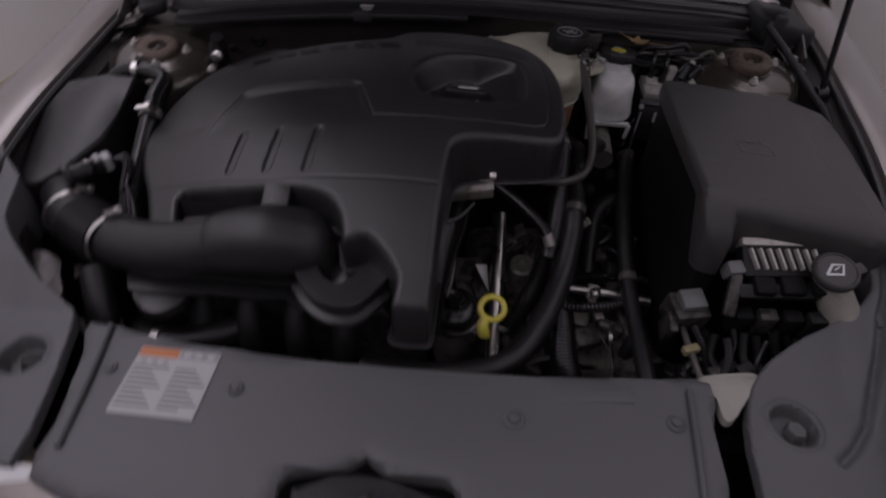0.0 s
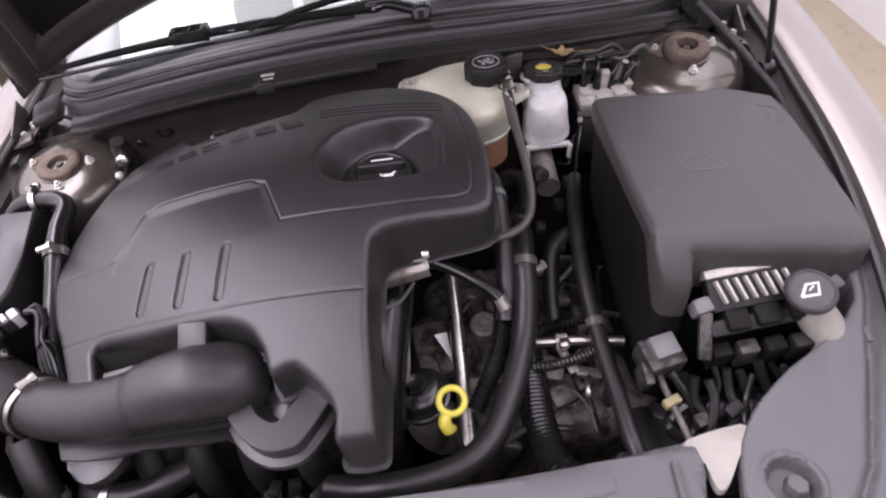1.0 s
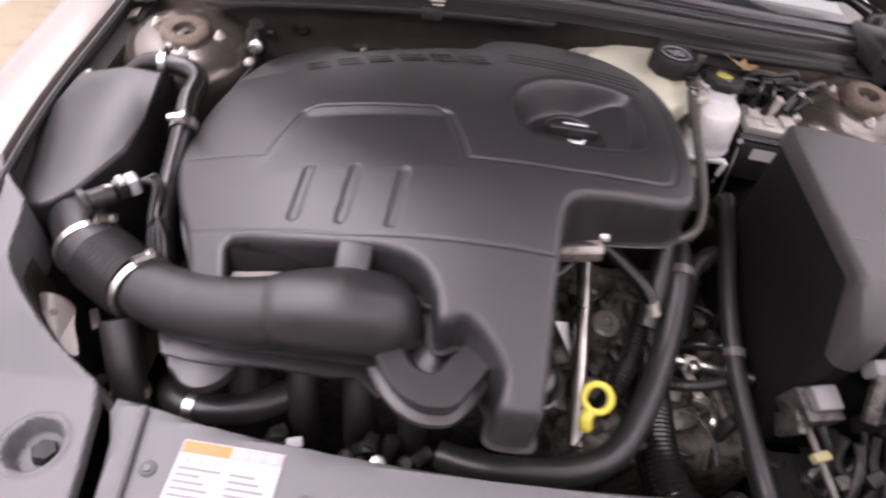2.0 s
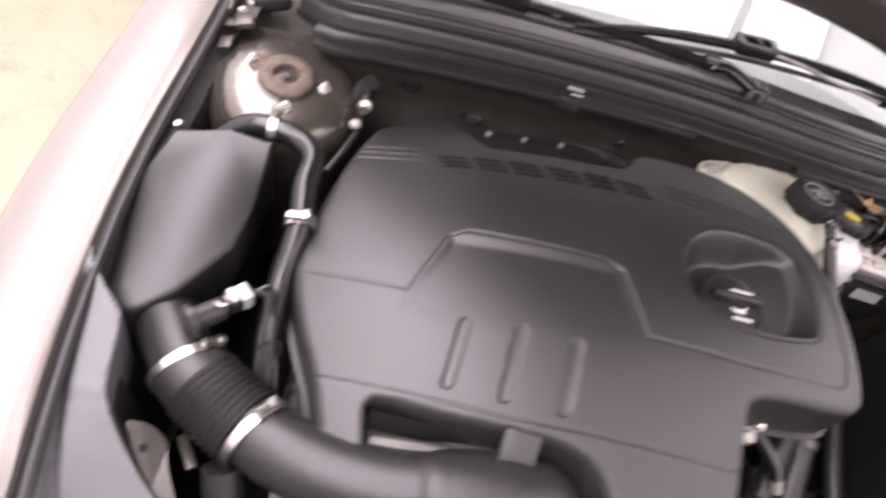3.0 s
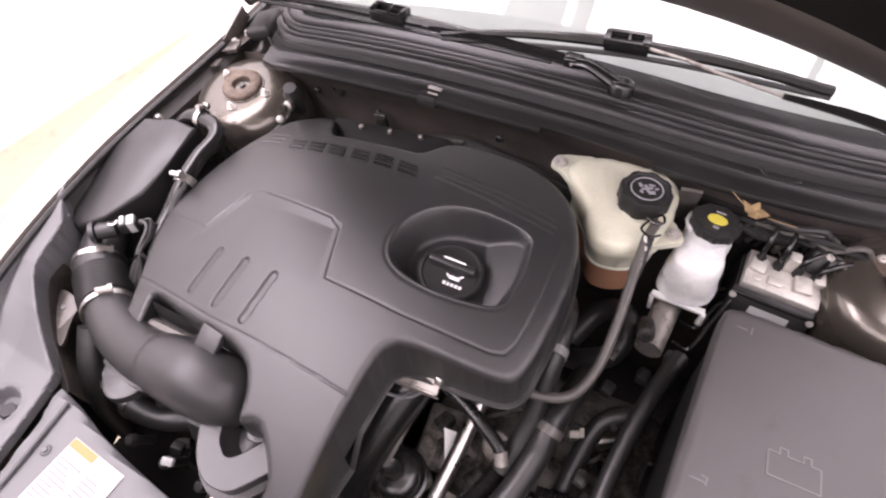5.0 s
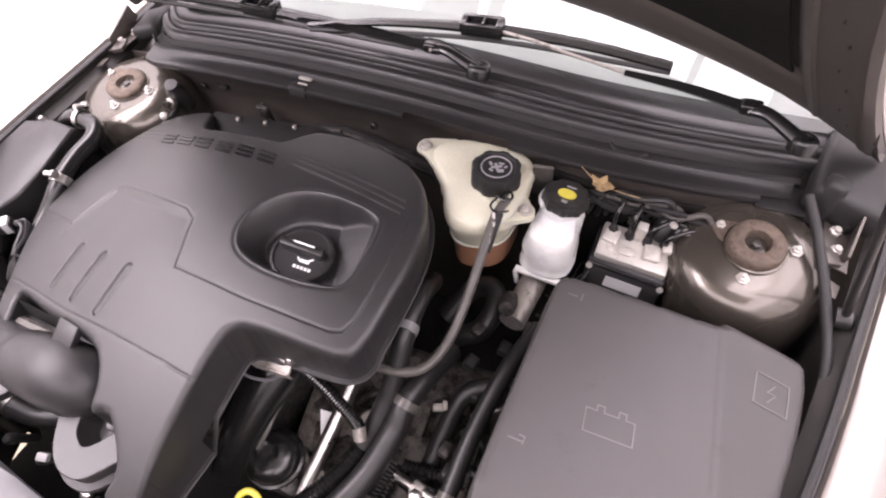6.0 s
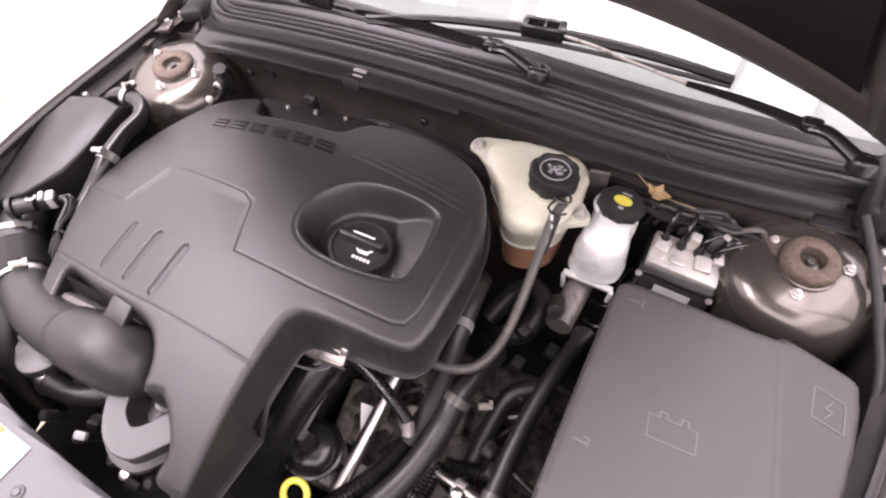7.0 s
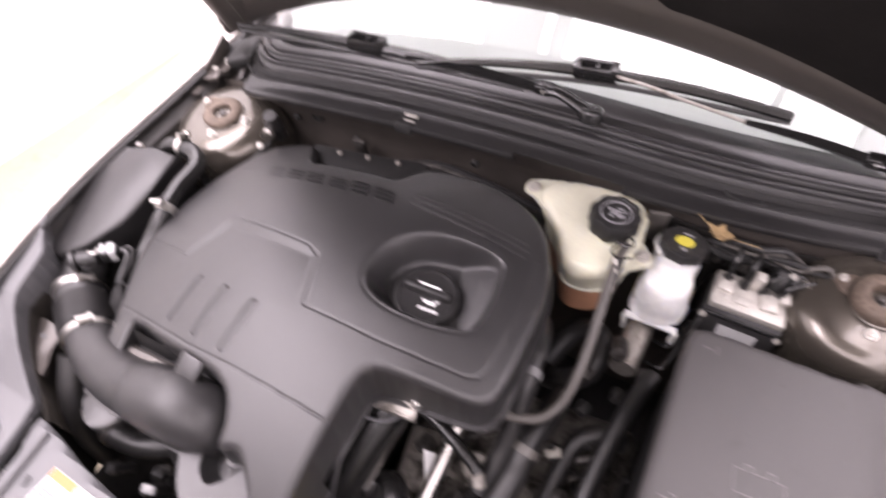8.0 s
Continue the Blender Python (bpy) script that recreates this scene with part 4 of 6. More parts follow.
# ---- air intake ----
intake = thing("air_intake_pipe", "fat black plastic intake pipe with steel clamps", "intake pipe", (-0.30, 0.40, 0.86))
PIPE = [(-0.452, 0.476, 0.824), (-0.418, 0.459, 0.830), (-0.365, 0.443, 0.841), (-0.310, 0.436, 0.854), (-0.258, 0.436, 0.869), (-0.205, 0.439, 0.876), (-0.168, 0.443, 0.868), (-0.156, 0.444, 0.842)]
pipe = part("pipe", tube(PIPE[:5], [0.036, 0.037, 0.038, 0.039, 0.0405], 36, 8), BLACK, intake, "satin black moulded pipe")
part("pipe_bead", tube([(-0.270, 0.436, 0.866), (-0.263, 0.436, 0.868)], 0.0422, 36, 3), BLACK, intake, "raised bead of the pipe")
part("elbow", tube([(-0.266, 0.436, 0.867)] + PIPE[4:], [0.0412, 0.0438, 0.0482, 0.0470, 0.038], 36, 8), BLACK, intake, "swollen end of the pipe")
BELLOWS = [(-0.534, 0.525, 0.818), (-0.512, 0.509, 0.818), (-0.482, 0.490, 0.819), (-0.456, 0.476, 0.821)]
part("collar", tube([(-0.536, 0.527, 0.818), (-0.512, 0.509, 0.818)], [0.040, 0.0405], 28, 3), BLACK, intake)
part("bellows", tube(BELLOWS[1:], 0.0425, 32, 8, ribs=0.0036, rib_step=0.0078), BLACK, intake, "ribbed black rubber bellows")
part("neck", tube([(-0.612, 0.625, 0.800), (-0.562, 0.557, 0.815), (-0.534, 0.525, 0.818)], 0.034, 28, 5), BLACK, intake)


def clamp(at, along, radius, parent, width=0.011, bolt_angle=40):
    """A steel band round a pipe, with its worm screw."""
    a = Vector(along).normalized()
    m = Matrix.Translation(at) @ a.to_track_quat("Z", "Y").to_matrix().to_4x4()
    h = width / 2
    band = part("clamp_band", lathe([(radius, -h), (radius + 0.0016, -h), (radius + 0.0016, h), (radius, h), (radius, -h)], m, 36), ZINC, parent, "bright steel clamp band")
    b = m @ pose(0, 0, 0, 0, 0, bolt_angle) @ Matrix.Translation((radius + 0.006, 0, 0)) @ pose(0, 0, 0, 90, 0, 0)
    part("clamp_screw", lathe([(0.005, -0.011), (0.005, 0.006), (0.0072, 0.006), (0.0072, 0.012), (0.0, 0.012)], b, 8), ZINC, band)
    return band


clamp((-0.445, 0.470, 0.823), (0.8, -0.55, 0.1), 0.0395, intake, 0.010, 75)
clamp((-0.533, 0.524, 0.818), (0.66, -0.72, 0.0), 0.0395, intake, 0.010, 55)

AIRBOX = [(-0.524, 0.792), (-0.58, 0.788), (-0.642, 0.776), (-0.650, 0.70), (-0.650, 0.60), (-0.630, 0.556), (-0.602, 0.556), (-0.566, 0.588), (-0.528, 0.646), (-0.524, 0.70)]
airbox = thing("air_filter_box", "satin black plastic air filter box", "air box", (-0.58, 0.66, 0.62))
lidtop = lambda x, y: 0.897 - 0.10 * (0.77 - y) * 1.9 * 0.9 - 0.12 * max(0.0, -0.60 - x) - 0.15 * max(0.0, 0.66 - y)
part("lid", prism(AIRBOX, 0.80, lidtop, 0.007, 3), BLACK, airbox, "smooth dark grey lid")
part("base", prism([(x * 1.0 + (0.006 if x < -0.58 else -0.006), y) for x, y in AIRBOX], 0.60, 0.80, 0.004), DARK, airbox)
for x, y, z in ((-0.648, 0.80, 0.868), (-0.655, 0.68, 0.855)):
    part("fixing_bolt", lathe([(0.008, -0.02), (0.008, 0.004), (0.005, 0.008), (0.0, 0.009)], pose(x, y, z), 10), ZINC, airbox, "small steel fixing bolt")
sensor = thing("air_flow_sensor", "black sensor with a pale grey connector", "sensor", (-0.515, 0.575, 0.85))
part("body", tube([(-0.535, 0.555, 0.868), (-0.515, 0.575, 0.866)], 0.013, 14, 2), BLACK, sensor)
part("flange", tube([(-0.541, 0.549, 0.868), (-0.536, 0.554, 0.868)], 0.018, 14, 2), BLACK, sensor)
part("connector", block((0.030, 0.020, 0.022), pose(-0.503, 0.590, 0.866, 0, 0, 45), bevel=0.004), DARK, sensor, "black connector housing")
part("lock_slide", block((0.012, 0.021, 0.023), pose(-0.499, 0.594, 0.867, 0, 0, 45), bevel=0.002), LABEL, sensor, "white locking slide")
part("wire_clip", tube([(-0.522, 0.572, 0.880), (-0.514, 0.568, 0.884), (-0.508, 0.574, 0.882), (-0.514, 0.582, 0.880)], 0.0018, 8, 4), ZINC, sensor, "bright wire clip")
part("latch", block((0.008, 0.018, 0.006), pose(-0.508, 0.586, 0.878, 0, 0, 45), bevel=0.002), LABEL, sensor, "white latch")
part("wire", tube([(-0.492, 0.604, 0.866), (-0.475, 0.60, 0.862), (-0.47, 0.56, 0.84), (-0.46, 0.52, 0.80)], 0.004, 8), BLACK, sensor)

# hose that bends past the strut tower
hose = thing("breather_hose", "glossy black bent hose with a silver clamp", "hose", (-0.50, 0.76, 0.87))
HOSE = [(-0.600, 0.800, 0.862), (-0.566, 0.813, 0.890), (-0.533, 0.813, 0.898), (-0.498, 0.806, 0.898), (-0.478, 0.784, 0.896), (-0.476, 0.740, 0.892), (-0.467, 0.690, 0.884), (-0.470, 0.640, 0.852), (-0.464, 0.570, 0.822), (-0.445, 0.51, 0.78)]
part("hose", tube(HOSE, 0.0150, 16, 8), GLOSS_RUBBER, hose, "glossy black rubber hose")
clamp((-0.4675, 0.693, 0.8845), (0.15, -0.95, -0.22), 0.0162, hose, 0.014, 100)
clamp((-0.534, 0.813, 0.898), (1, 0.03, 0.05), 0.0162, hose, 0.009, 60)
part("tee", tube([(-0.541, 0.818, 0.885), (-0.540, 0.822, 0.850), (-0.535, 0.825, 0.80)], 0.009, 12, 3), BLACK, hose)
valve = thing("purge_valve", "small black valve with silver fittings", "valve", (-0.44, 0.93, 0.86))
part("body", lathe([(0.016, -0.03), (0.017, 0.02), (0.012, 0.026), (0.012, 0.04), (0.0, 0.04)], pose(-0.447, 0.955, 0.865, 15, 10), 16), BLACK, valve)
part("fitting", lathe([(0.008, 0.0), (0.011, 0.002), (0.011, 0.010), (0.006, 0.012), (0.006, 0.022), (0, 0.022)], pose(-0.440, 0.935, 0.870, 70), 8), ZINC, valve, "silver fitting")
part("pipe", tube([(-0.447, 0.945, 0.85), (-0.44, 0.91, 0.850), (-0.450, 0.87, 0.842), (-0.465, 0.83, 0.83)], 0.0055, 10), RUBBER, valve, "thin black pipe")
for x, y, z in ((-0.446, 0.905, 0.858),):
    part("fitting", lathe([(0.0055, -0.006), (0.0072, -0.005), (0.0072, 0.005), (0.0045, 0.007), (0.0, 0.008)], pose(x, y, z, 50, 20, 30), 8), ALU_CLEAN, valve, "silver fitting")

# ---- coolant reservoir ----
tank = thing("coolant_reservoir", "cream translucent coolant reservoir with orange coolant", "reservoir", (0.18, 0.93, 0.78))
TANK = rounded([(0.092, 0.955), (0.105, 0.990), (0.15, 1.005), (0.222, 1.008), (0.250, 0.985), (0.258, 0.935), (0.252, 0.885), (0.225, 0.858), (0.185, 0.848), (0.158, 0.862), (0.135, 0.905)], 4)


def shrink(outline, k, c):
    return [(c[0] + (x - c[0]) * k, c[1] + (y - c[1]) * k) for x, y in outline]


TC = (0.185, 0.93)
levels = [(0.785, 0.66), (0.79, 0.76), (0.842, 0.80), (0.846, 0.81), (0.852, 0.83), (0.88, 0.91), (0.897, 0.985), (0.905, 1.0), (0.915, 0.985), (0.922, 0.93), (0.925, 0.82), (0.927, 0.3)]


def stack(levels, outline, centre, bm=None, lift=None):
    """A moulded vessel: the outline, scaled at each height."""
    bm = bm or bmesh.new()
    rings = []
    for z, k in levels:
        rings.append([bm.verts.new((x, y, z + (lift(x, y) if lift else 0))) for x, y in shrink(outline, k, centre)])
    n = len(outline)
    for a, b in zip(rings, rings[1:]):
        for i in range(n):
            bm.faces.new((a[i], a[(i + 1) % n], b[(i + 1) % n], b[i]))
    bm.faces.new(rings[0][::-1])
    bm.faces.new(rings[-1])
    return bm


tilt = lambda x, y: 0.10 * (y - 0.93) * 0.6
vessel = stack(levels[3:], TANK, TC, lift=tilt)
bmesh.ops.subdivide_edges(vessel, edges=[e for e in vessel.edges if e.calc_length() > 0.009], cuts=2, use_grid_fill=True)
for v in vessel.verts:
    n = noise.noise(v.co * 34) + 0.4 * noise.noise(v.co * 90)
    v.co += Vector((v.co.x - TC[0], v.co.y - TC[1], 0.02)).normalized() * 0.0028 * n
part("vessel", vessel, CREAM, tank, "cream translucent plastic vessel", smooth=70)
part("coolant", stack(levels[:4], TANK, TC, lift=tilt), COOLANT, tank, "orange coolant in the lower part")
part("weld_seam", tube([(x, y, 0.853 + tilt(x, y)) for x, y in shrink(TANK, 0.836, TC)] + [(shrink(TANK, 0.836, TC)[0][0], shrink(TANK, 0.836, TC)[0][1], 0.853 + tilt(*TANK[0]))], 0.0025, 6, raw=True), CREAM, tank)
for x, y, z, web in ((0.075, 0.968, 0.921, [(0.062, 0.962), (0.064, 0.982), (0.080, 0.986), (0.125, 1.000), (0.135, 0.925), (0.105, 0.935), (0.080, 0.954)]),
                     (0.265, 0.908, 0.918, [(0.280, 0.902), (0.276, 0.918), (0.262, 0.926), (0.236, 0.945), (0.222, 0.90), (0.226, 0.866), (0.245, 0.876), (0.268, 0.892)])):
    ear = part("ear", prism(rounded(web, 3), z - 0.014, z - 0.004, 0.003), CREAM, tank, "cream fixing ear")
    part("ear_bolt", lathe([(0.0095, -0.005), (0.0095, -0.001), (0.0065, 0.0), (0.0065, 0.006), (0.003, 0.007), (0.003, 0.012), (0.0, 0.012)], pose(x, y, z - 0.002) @ Matrix.Diagonal((1.15, 1.15, 0.7, 1)), 12), ALU_CLEAN, ear, "pale fixing bolt")
m = pose(0.211, 0.925, 0.925, -4, 2, 0)
part("filler_neck", lathe([(0.029, -0.01), (0.029, 0.015), (0.0, 0.015)], m, 24), CREAM, tank)
tcap = part("cap", lathe([(0.0325, 0.010), (0.034, 0.013), (0.034, 0.036), (0.0325, 0.039), (0.027, 0.040), (0.0255, 0.038), (0.0, 0.038)], m, 48, lobes=8, lobe_depth=0.07), DARK, tank, "lobed black pressure cap with grey print")
part("print_ring", tube([m @ Vector((0.0215 * math.cos(a * 0.1963), 0.0215 * math.sin(a * 0.1963), 0.0383)) for a in range(33)], 0.0011, 6, raw=True), PALE_PRINT, tcap)
for u, v, w, h, a in ((0.0, 0.0, 0.016, 0.004, 35), (0.0, 0.0, 0.004, 0.014, 35), (0.008, -0.005, 0.009, 0.006, 30), (-0.010, 0.003, 0.007, 0.004, -50), (0.004, 0.009, 0.008, 0.003, 10), (-0.005, -0.009, 0.006, 0.003, -20), (0.012, 0.005, 0.005, 0.003, 60)):
    part("print_symbol", block((w, h, 0.0008), m @ pose(u, v, 0.0386, 0, 0, a), bevel=0), PALE_PRINT, tcap)

part("strap", block((0.030, 0.006, 0.085), pose(0.264, 0.984, 0.900, 14, 0, 12), bevel=0.002), FOIL, tank, "dark steel strap behind the vessel")

line = thing("overflow_hose", "grey rubber hose from the coolant reservoir", "hose", (0.23, 0.70, 0.84))
part("hose", tube([(0.241, 0.898, 0.938), (0.237, 0.865, 0.934), (0.240, 0.815, 0.915), (0.245, 0.745, 0.889), (0.243, 0.690, 0.870), (0.228, 0.650, 0.861), (0.195, 0.632, 0.857), (0.155, 0.630, 0.858), (0.10, 0.640, 0.862)], 0.0068, 14, 8), GREY_RUBBER, line)
sl = part("sleeve", tube([(0.238, 0.872, 0.9355), (0.240, 0.82, 0.9125)], 0.0084, 14, 3), DARK, line, "dark woven sleeve with pale marks")
for k, (d, w) in enumerate(((0.12, 0.010), (0.34, 0.006), (0.52, 0.012), (0.75, 0.007), (0.90, 0.009))):
    q = Vector((0.238, 0.872, 0.9355)).lerp(Vector((0.240, 0.82, 0.9125)), d)
    part("pale_mark", block((0.0042, w, 0.0012), Matrix.Translation(q) @ pose(0, 0, 0, 24, (-18, 12, -4, 20, -12)[k], 0) @ pose(0, 0, 0.0083, 0, 0, 14), bevel=0), ALU_CLEAN, sl)
part("spring_clip", tube([(0.228, 0.892, 0.948), (0.240, 0.884, 0.951), (0.250, 0.893, 0.948), (0.244, 0.902, 0.951), (0.232, 0.888, 0.949), (0.226, 0.874, 0.944), (0.240, 0.864, 0.946), (0.252, 0.876, 0.942)], 0.0017, 6, 5), WIPER, line, "dark steel spring clip")

# ---- brake fluid reservoir and master cylinder ----
brake = thing("brake_fluid_reservoir", "white brake fluid reservoir with a black and yellow cap", "reservoir", (0.305, 0.91, 0.80))
BR = rounded([(0.268, 0.892), (0.275, 0.945), (0.290, 0.975), (0.325, 0.975), (0.340, 0.945), (0.347, 0.897), (0.330, 0.876), (0.290, 0.874)], 4)
lean = lambda x, y: 0.25 * (y - 0.92) + 0.05 * (x - 0.308)
vessel = stack([(0.826, 0.95), (0.829, 0.99), (0.832, 1.02), (0.836, 1.02), (0.838, 0.985), (0.858, 0.965), (0.872, 0.935), (0.886, 0.88), (0.896, 0.78), (0.900, 0.5)], BR, (0.309, 0.925), lift=lean)
bmesh.ops.subdivide_edges(vessel, edges=[e for e in vessel.edges if e.calc_length() > 0.009], cuts=2, use_grid_fill=True)
for v in vessel.verts:
    v.co += Vector((v.co.x - 0.309, v.co.y - 0.925, 0.01)).normalized() * 0.0026 * noise.noise(v.co * 42)
part("vessel", vessel, WHITE, brake, "white translucent plastic vessel", smooth=70)
m = pose(0.309, 0.947, 0.886, -8, 4, 0)
part("neck", lathe([(0.034, -0.030), (0.0335, 0.004), (0.031, 0.012), (0.030, 0.024), (0.0, 0.024)], m, 28), WHITE, brake)
part("collar", tube([m @ Vector((0.0345 * math.cos(a), 0.0345 * math.sin(a), 0.022)) for a in [1.9 + 0.18 * i for i in range(12)]], 0.004, 8, raw=True), WHITE, brake, "white collar beside the cap")
bcap = part("cap", lathe([(0.0315, 0.022), (0.033, 0.0235), (0.033, 0.034), (0.0315, 0.0375), (0.028, 0.0385), (0.026, 0.0375), (0.0, 0.0375)], m, 72, lobes=9, lobe_depth=0.06), BLACK, brake, "lobed black cap")
part("yellow_oval", lathe([(0.0135, 0.0375), (0.0135, 0.0390), (0.0, 0.0392)], m @ Matrix.Diagonal((1.0, 0.72, 1, 1)), 28), YELLOW, bcap, "yellow oval print")
part("print_bar", block((0.014, 0.003, 0.001), m @ pose(0.002, 0.0165, 0.0379), bevel=0), PALE_PRINT, bcap)
part("print_bar", block((0.008, 0.005, 0.001), m @ pose(0.001, -0.0165, 0.0379), bevel=0), PALE_PRINT, bcap)
clipb = part("bracket", block((0.078, 0.010, 0.008), pose(0.306, 0.874, 0.816, 8, 3, 2), bevel=0.002), WHITE, brake, "white moulded foot with two legs")
for x, h in ((0.270, 0.036), (0.343, 0.030)):
    part("bracket_leg", block((0.007, 0.008, h), pose(x, 0.872, 0.816 - h / 2, 4, (x - 0.306) * 120, 4), bevel=0.002), WHITE, clipb)
master = thing("master_cylinder", "grey cast brake master cylinder", "cylinder", (0.30, 0.86, 0.74))
part("body", tube([(0.292, 0.80, 0.785), (0.300, 0.98, 0.785)], 0.020, 20, 3), ALU, master)
part("sensor", lathe([(0.013, -0.02), (0.014, 0.0), (0.012, 0.014), (0.0, 0.016)], pose(0.280, 0.815, 0.805, 60, 20), 14), ALU_DARK, master, "grey plug sensor")
for k in range(3):
    part("brake_pipe", tube([(0.320, 0.83 + 0.04 * k, 0.78), (0.345, 0.84 + 0.04 * k, 0.765), (0.36, 0.88 + 0.03 * k, 0.80), (0.375 + 0.02 * k, 0.92, 0.83)], 0.003, 8), WIPER, master, "thin black brake pipe")

# ---- ABS unit ----
abs_unit = thing("abs_unit", "black control unit with a cast metal valve block", "control unit", (0.41, 0.93, 0.78))
m = pose(0.418, 0.963, 0.815, 6, 6, 3)
case = prism([(-0.060, -0.050), (-0.060, -0.010), (-0.050, 0.016), (-0.037, 0.0285), (0.018, 0.0285), (0.018, -0.050)], -0.056, 0.056, 0.003)
for v in case.verts:
    v.co = m @ Vector((v.co.z, v.co.x, v.co.y))
box = part("control_box", case, BLACK, abs_unit, "black plastic control box with a sloping front")
for z in (0.022, 0.013):
    part("box_rib", block((0.112, 0.006, 0.006), m @ pose(0, -0.0445 - 0.3 * (0.022 - z), z, -35), bevel=0.0018), WIPER, box)
vb = part("valve_block", block((0.104, 0.058, 0.016), m @ pose(0.0, -0.010, 0.0365), bevel=0.003), ALU_CLEAN, abs_unit, "cast metal valve block")
for i in range(3):
    part("valve_plug", lathe([(0.006, 0), (0.006, 0.002), (0.004, 0.003), (0.0, 0.002)], m @ pose(-0.034 + 0.03 * i, -0.024 + 0.004 * i, 0.0443), 14), ALU_CLEAN, vb)
for i, (dx, dy, h) in enumerate(((0.006, 0.035, 0.045), (0.006, 0.035, 0.042), (0.040, 0.030, 0.034), (0.045, 0.026, 0.030))):
    p = m @ Vector((-0.038 + 0.0255 * i, 0.004, 0.043))
    part("pipe_nut", lathe([(0.0075, 0), (0.0075, 0.010), (0.005, 0.013), (0.005, 0.018), (0.0, 0.018)], Matrix.Translation(p), 6), BLACK, vb)
    part("brake_line", tube([p, p + Vector((0, 0, h * 0.6)), p + Vector((dx * 0.25, dy * 0.3, h)), p + Vector((dx * 0.8, dy, h)), p + Vector((dx * 1.3, dy * 1.7, h * 0.3)), p + Vector((dx * 1.5, dy * 1.5, -0.02))], 0.0038, 10), WIPER, vb, "thin black brake line")
part("solenoid", block((0.015, 0.015, 0.034), m @ pose(-0.001, 0.010, 0.058), bevel=0.002), ALU_CLEAN, vb, "pale block standing on the valve block")
for u, v, w, l, h in ((-0.038, -0.006, 0.022, 0.024, 0.008), (0.024, -0.012, 0.024, 0.026, 0.007), (0.042, 0.004, 0.016, 0.022, 0.012), (-0.012, -0.022, 0.020, 0.014, 0.004)):
    part("cast_boss", block((w, l, h), m @ pose(u, v, 0.0443 + h / 2, 0, 0, 220 * u), bevel=0.0025), ALU_CLEAN, vb)
for k in range(3):
    part("pump_plug", lathe([(0.014, -0.02), (0.015, 0.008), (0.012, 0.014), (0.0, 0.015)], pose(0.452 + 0.022 * k, 0.985 + 0.004 * k, 0.878 - 0.010 * k, -30, 20), 16), SHADOW_INK, abs_unit, "black round plug")
    part("plug_nut", lathe([(0.006, 0), (0.006, 0.005), (0.003, 0.006), (0, 0.006)], pose(0.462 + 0.020 * k, 0.978 + 0.004 * k, 0.893 - 0.011 * k, -20, 25), 6), ALU_CLEAN, abs_unit)
part("label", block((0.054, 0.0010, 0.019), m @ pose(0.002, -0.0560, 0.0040, -21), bevel=0), LABEL, box, "white paper label")
for k in range(2):
    part("screw", lathe([(0.005, 0), (0.005, 0.004), (0, 0.004)], m @ pose(-0.053 + 0.106 * k, -0.046, 0.018, 60), 10), ALU_CLEAN, abs_unit)
part("pump_motor", lathe([(0.028, 0), (0.030, 0.004), (0.030, 0.030), (0.024, 0.034), (0, 0.034)], m @ pose(0.01, 0.018, -0.012, -90), 24), BLACK, abs_unit)
part("plug", block((0.05, 0.05, 0.03), pose(0.500, 0.985, 0.832, 10, 15, 20), bevel=0.008), BLACK, abs_unit, "black wiring plug")

bundle = thing("wiring_behind_tank", "tangled dark wires and pipes below the cowl", "wiring", (0.40, 1.0, 0.88))
random.seed(4)
for k in range(12):
    x0, y0 = 0.285 + 0.013 * k, 0.990 + 0.008 * random.random() + 0.09 * max(0.0, 0.013 * k - 0.05)
    z0 = 0.880 + 0.030 * random.random()
    pts = [(x0, y0 + 0.005, 0.845), (x0 + 0.02, y0, z0), (x0 + 0.06, y0 - 0.004, z0 + random.uniform(-0.008, 0.012)), (x0 + 0.10, y0 + 0.004, z0 + random.uniform(-0.012, 0.008)), (x0 + 0.13, y0 + 0.010, 0.840)]
    part("wire", tube(pts, 0.002 + 0.0035 * random.random(), 8), random.choice([BLACK, GLOSS_RUBBER, DARK, GREY_RUBBER]), bundle)
leaf = thing("dry_leaf", "dry brown leaf caught below the cowl", "leaf", (0.35, 0.985, 0.92))
bm = bmesh.new()
for k, (a, b, w) in enumerate(((-10, 0.022, 0.010), (75, 0.017, 0.008), (-70, 0.019, 0.008), (150, 0.020, 0.007), (215, 0.014, 0.006))):
    d, s = Vector((math.cos(radians(a)), math.sin(radians(a)), 0.15)), Vector((-math.sin(radians(a)), math.cos(radians(a)), 0.1))
    c = Vector((0.350, 0.985, 0.925))
    vs = [bm.verts.new(p) for p in (c - d * 0.004, c + d * b * 0.4 + s * w, c + d * b + Vector((0, 0, 0.004)), c + d * b * 0.4 - s * w)]
    bm.faces.new(vs)
part("blade", thick(bm, 0.0006), LEAF, leaf)
part("stalk", tube([(0.350, 0.985, 0.925), (0.378, 0.982, 0.926), (0.408, 0.986, 0.922)], 0.0007, 6), LEAF, leaf)
part("stalk", tube([(0.346, 0.986, 0.925), (0.330, 0.992, 0.932), (0.316, 0.998, 0.938)], 0.0008, 6), LEAF, leaf)

